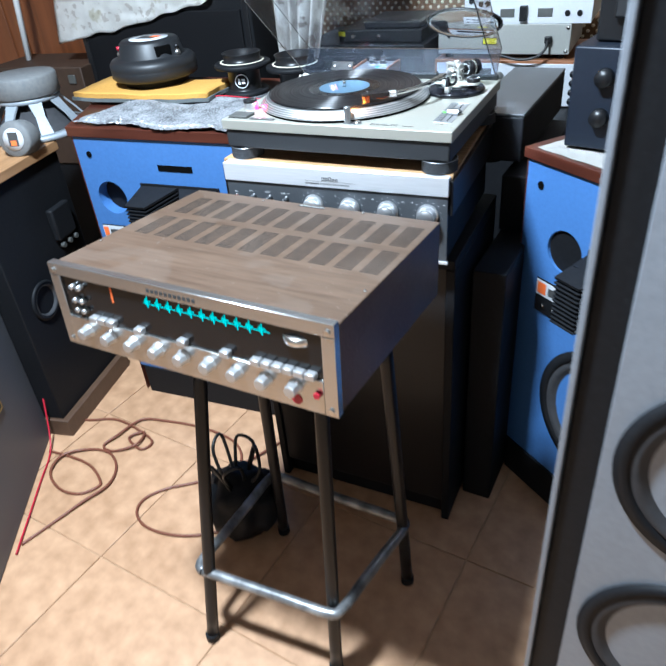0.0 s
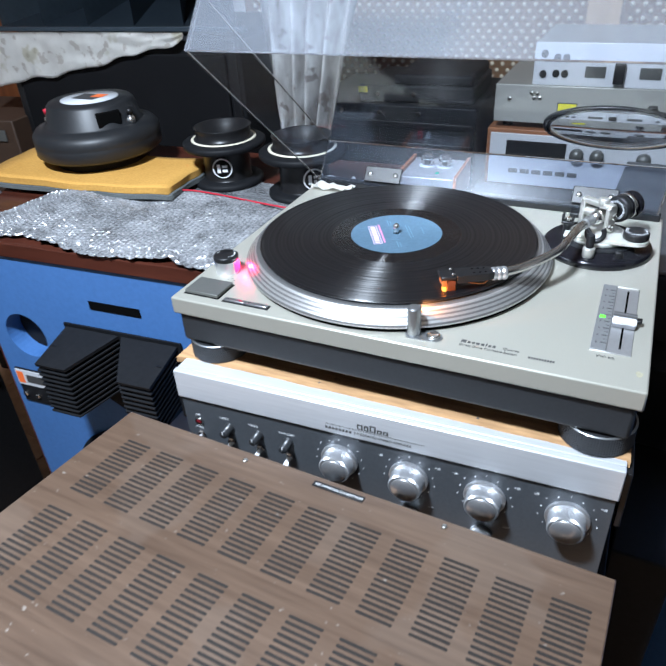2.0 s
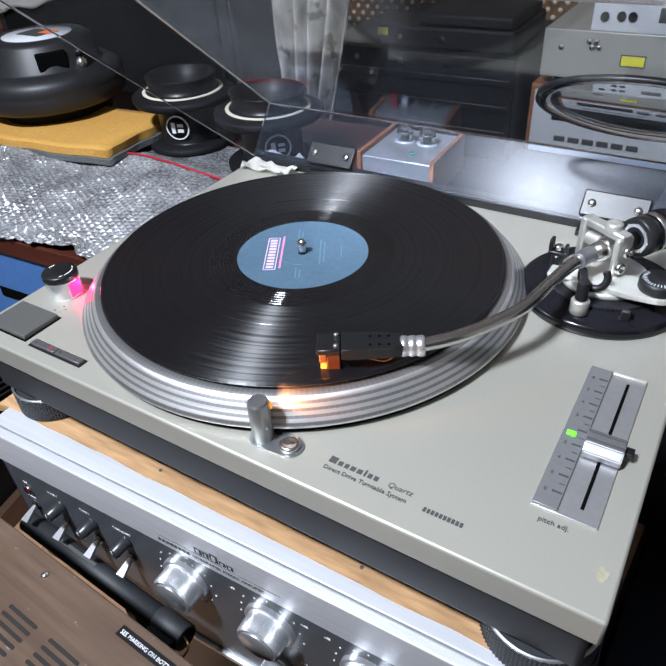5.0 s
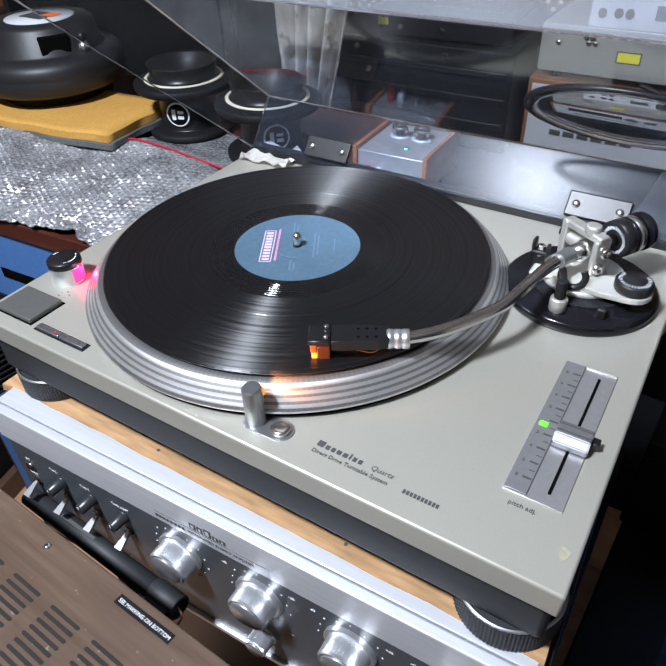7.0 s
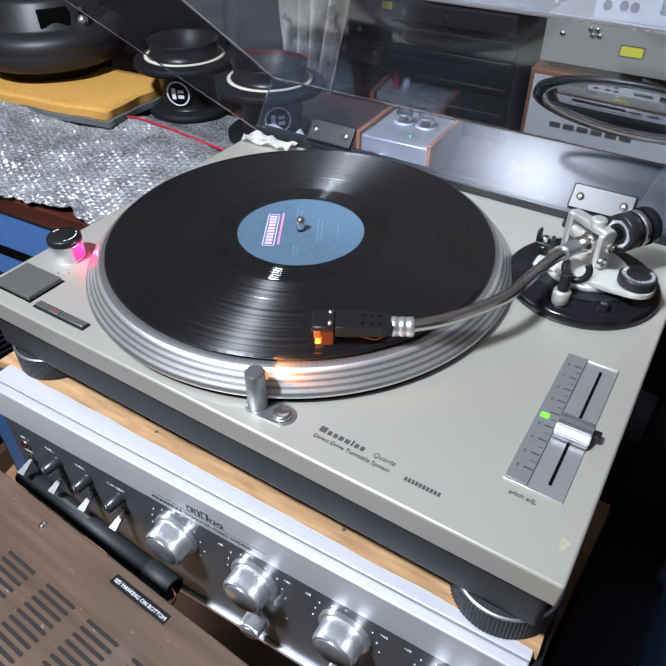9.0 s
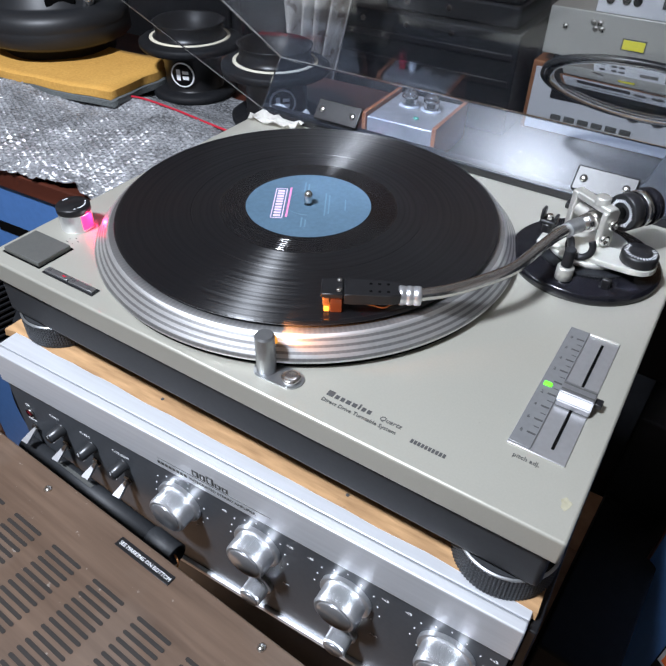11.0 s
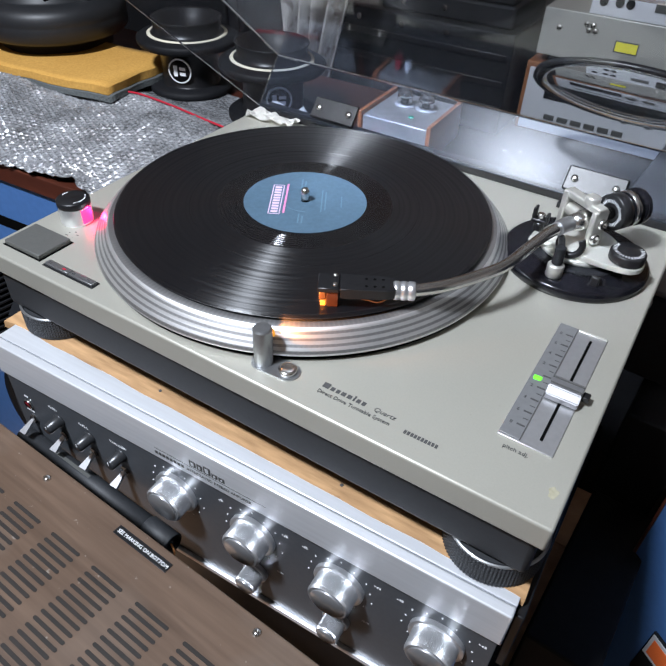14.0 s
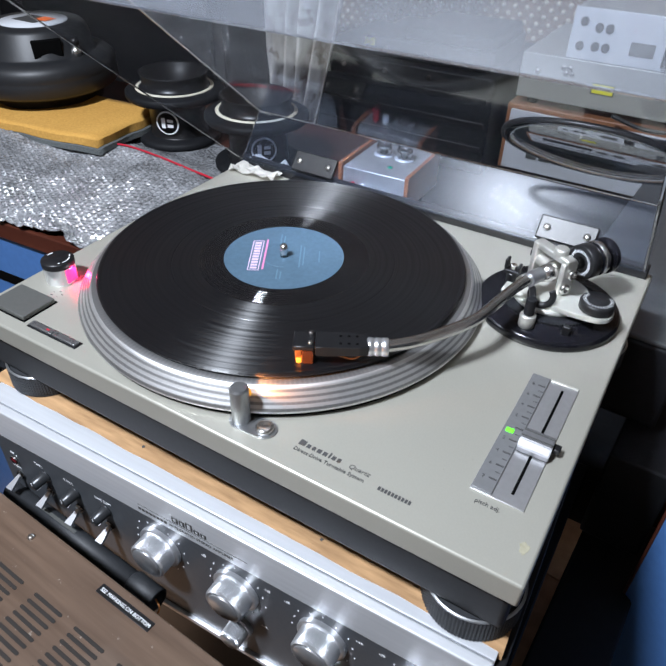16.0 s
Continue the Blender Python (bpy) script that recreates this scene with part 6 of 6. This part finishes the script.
# ---------- back: horn, curtain, wall panel, wooden wardrobe ----------
def horn():
    t = thing("horn_cabinet", pose(-1.12, 0.83, 0.0, 0, 0, 3), "large black loudspeaker cabinet behind the cabinet", "loudspeaker")
    part("cabinet", box(0, 0.68, 0, 0.40, 0.0, 1.085, 0.012), BLACKM, t)
    part("grille", box(0.03, 0.65, -0.012, -0.0005, 0.05, 1.045, 0.004), FELT, t, "black cloth grille")
    for x in (0.004, 0.656):
        part("edge_trim", box(x, x + 0.020, -0.006, -0.0004, 0.02, 1.07, 0.002), BLACK, t)
    h = thing("multicell_horn", pose(-1.13, 0.83, 1.092, 0, 0, 3), "dark grey-blue multicell horn on the cabinet", "horn")
    for i in range(5):
        bm = bmesh.new()
        x0, x1 = 0.02 + 0.135 * i, 0.02 + 0.135 * (i + 1)
        cx0, cx1 = 0.24 + 0.04 * i, 0.24 + 0.04 * (i + 1)
        o = [bm.verts.new(p) for p in ((x0, 0, 0.012), (x1, 0, 0.012), (x1, 0, 0.21), (x0, 0, 0.21))]
        c = [bm.verts.new(p) for p in ((cx0, 0.30, 0.09), (cx1, 0.30, 0.09), (cx1, 0.30, 0.13), (cx0, 0.30, 0.13))]
        for k in range(4):
            bm.faces.new((o[k], o[(k + 1) % 4], c[(k + 1) % 4], c[k]))
        bm.faces.new(c)
        bmesh.ops.solidify(bm, geom=list(bm.faces), thickness=0.003)
        part("horn_cell", bm, HORNM, h)
    bm = box(0.0, 0.715, -0.006, 0.01, 0.0, 0.011, 0.002)
    box(0.0, 0.715, -0.006, 0.01, 0.211, 0.225, 0.002, 2, bm)
    part("rim", bm, HORNM, h)
    # printed cloth hanging over the front of the cabinet
    nx, nz = 40, 14
    bm = bmesh.new()
    g = []
    for j in range(nz + 1):
        row = []
        for i in range(nx + 1):
            u = i / nx
            x = -0.06 + 0.62 * u
            drop = 0.13 * (1 - u) ** 0.8 + 0.014 * noise.noise((u * 9, 0, 2)) + 0.012
            row.append(bm.verts.new((x - 0.03 * (1 - u) * j / nz, -0.024 + 0.006 * noise.noise((u * 12, j * 0.2, 5)), 1.094 - drop * j / nz)))
        g.append(row)
    for j in range(nz):
        for i in range(nx):
            f = bm.faces.new((g[j][i], g[j][i + 1], g[j + 1][i + 1], g[j + 1][i]))
            f.smooth = True
    bmesh.ops.solidify(bm, geom=list(bm.faces), thickness=0.0015)
    single("printed_cloth", bm, CLOTH2, pose(-1.12, 0.83, 0.0, 0, 0, 3), "off-white floral cloth hanging over the cabinet edge", "cloth")


HORNM = mat("blue_grey_horn", (0.03, 0.042, 0.055), 0.4, 0.2, 0.15, 100, 0.05)
CLOTH2 = mat("off_white_print_cloth", (0.80, 0.77, 0.72), 0.85, 0, 0.10, 16, 0.15, 30, (1, 1, 1), (0.86, 0.84, 0.80))
specks(CLOTH2, (0.30, 0.22, 0.15), 34, 0.58, 0.4)
specks(CLOTH2, (0.45, 0.40, 0.22), 12, 0.62, 0.5)
specks(CLOTHP, (0.13, 0.075, 0.05), 30, 0.58, 0.6)
horn()


def curtain():
    nx, nz = 70, 16
    bm = bmesh.new()
    g = []
    for j in range(nz + 1):
        w = j / nz
        row = []
        for i in range(nx + 1):
            u = i / nx
            x = -0.425 + 0.02 * w + u * (0.31 - 0.20 * w)
            y = 0.955 + 0.022 * math.sin(u * 31 + 2 * noise.noise((u * 5, w * 2, 0))) + 0.012 * noise.noise((u * 9, w * 3, 4))
            row.append(bm.verts.new((x, y, 1.42 - 0.715 * w)))
        g.append(row)
    for j in range(nz):
        for i in range(nx):
            f = bm.faces.new((g[j][i], g[j][i + 1], g[j + 1][i + 1], g[j + 1][i]))
            f.smooth = True
    bmesh.ops.solidify(bm, geom=list(bm.faces), thickness=0.002)
    single("curtain_cloth", bm, CLOTHP, Matrix(), "faded grey floral cloth hanging in folds", "curtain")


curtain()


def dotted_panel():
    """A brown lattice panel with rows of pale round studs."""
    t = structure("backdrop_panel", box(-0.9, 1.6, 1.66, 1.69, 0.7, 2.0), mat("brown_lattice", (0.17, 0.09, 0.04), 0.6, 0, 0.35, 90, 0.2, 8), "brown woven panel with pale studs")
    bm = bmesh.new()
    for j in range(34):
        for i in range(76):
            x, z = -0.86 + 0.032 * i + (0.016 if j % 2 else 0), 0.80 + 0.018 * j
            if 0.20 < x < 0.31:
                continue
            turn([(0, 0.005), (0.0045, 0.0042), (0.0068, 0.0)], 6, bm, pose(x, 1.6598, z, 90, 0, 0))
    tagged(part("studs", bm, mat("pale_stud", (0.62, 0.55, 0.42), 0.5, 0, 0.1, 40, 0), t), "", "", "", "stuff")
    structure("trim", box(0.21, 0.30, 1.645, 1.6595, 0.7, 2.0, 0.002), mat("pale_wood_trim", (0.5, 0.33, 0.18), 0.5, 0, 0.2, 40, 0.05, 5, (1, 1, 0.1)), "pale wooden batten on the panel")


dotted_panel()


def wardrobe():
    t = thing("wardrobe", pose(-2.05, 0.95, 0.0, 0, 0, 12), "orange-brown wooden wardrobe with panelled doors", "wardrobe")
    part("carcass", box(0, 0.86, 0.02, 0.5, 0.0, 2.0, 0.004), CABWOOD, t)
    for k in range(2):
        d = part("door", box(0.01 + 0.425 * k, 0.425 + 0.425 * k, 0.0, 0.0195, 0.05, 1.97, 0.003), CABWOOD, t, "wooden door")
        part("door_panel", box(0.07 + 0.425 * k, 0.365 + 0.425 * k, -0.008, -0.0002, 0.15, 1.87, 0.004), CABWOOD, d)


wardrobe()


def crate():
    t = thing("brown_case", pose(-1.52, 0.72, 0.0, 0, 0, 6), "brown wooden case behind the woofer", "case")
    # block added, and wood darkened, for the black speaker's shadow between the cabinets
    part("shade_block", box(0.01, 0.41, 0.01, 0.24, 0.0, 0.5295, 0.004), BLACKM, t, "added dark block in place of shade under the case")
    part("body", box(0, 0.42, 0, 0.25, 0.53, 0.885, 0.004), mat("shaded_brown_wood", (0.045, 0.024, 0.014), 0.6, 0, 0.2, 50, 0.05), t)
    part("latch", box(0.36, 0.39, -0.006, -0.0002, 0.83, 0.86, 0.002), GUN, t)
    single("white_stick", tube([(-1.36, 0.87, 1.60), (-1.456, 0.86, 0.83)], 0.011, 12, None, 0), CEIL, Matrix(), "thin white rod leaning behind the woofer", "rod")


crate()


# ---------- floor tiles ----------
def floor_tiles():
    s, gap = 0.40, 0.003
    cache = {}
    for i in range(-8, 7):
        for j in range(-8, 6):
            ob_me = cache.get("tile")
            if ob_me is None:
                bm = box(gap / 2, s - gap / 2, gap / 2, s - gap / 2, -0.004, 0.0, 0.0012, 1)
                ob = part("tile", bm, FLOORM)
                cache["tile"] = ob.data
            else:
                ob = new("tile", ob_me)
            ob.parent = floor
            ob.matrix_local = pose(-0.262, 0.005, 0, 0, 0, -6) @ Matrix.Translation((i * s, j * s, 0))


floor_tiles()
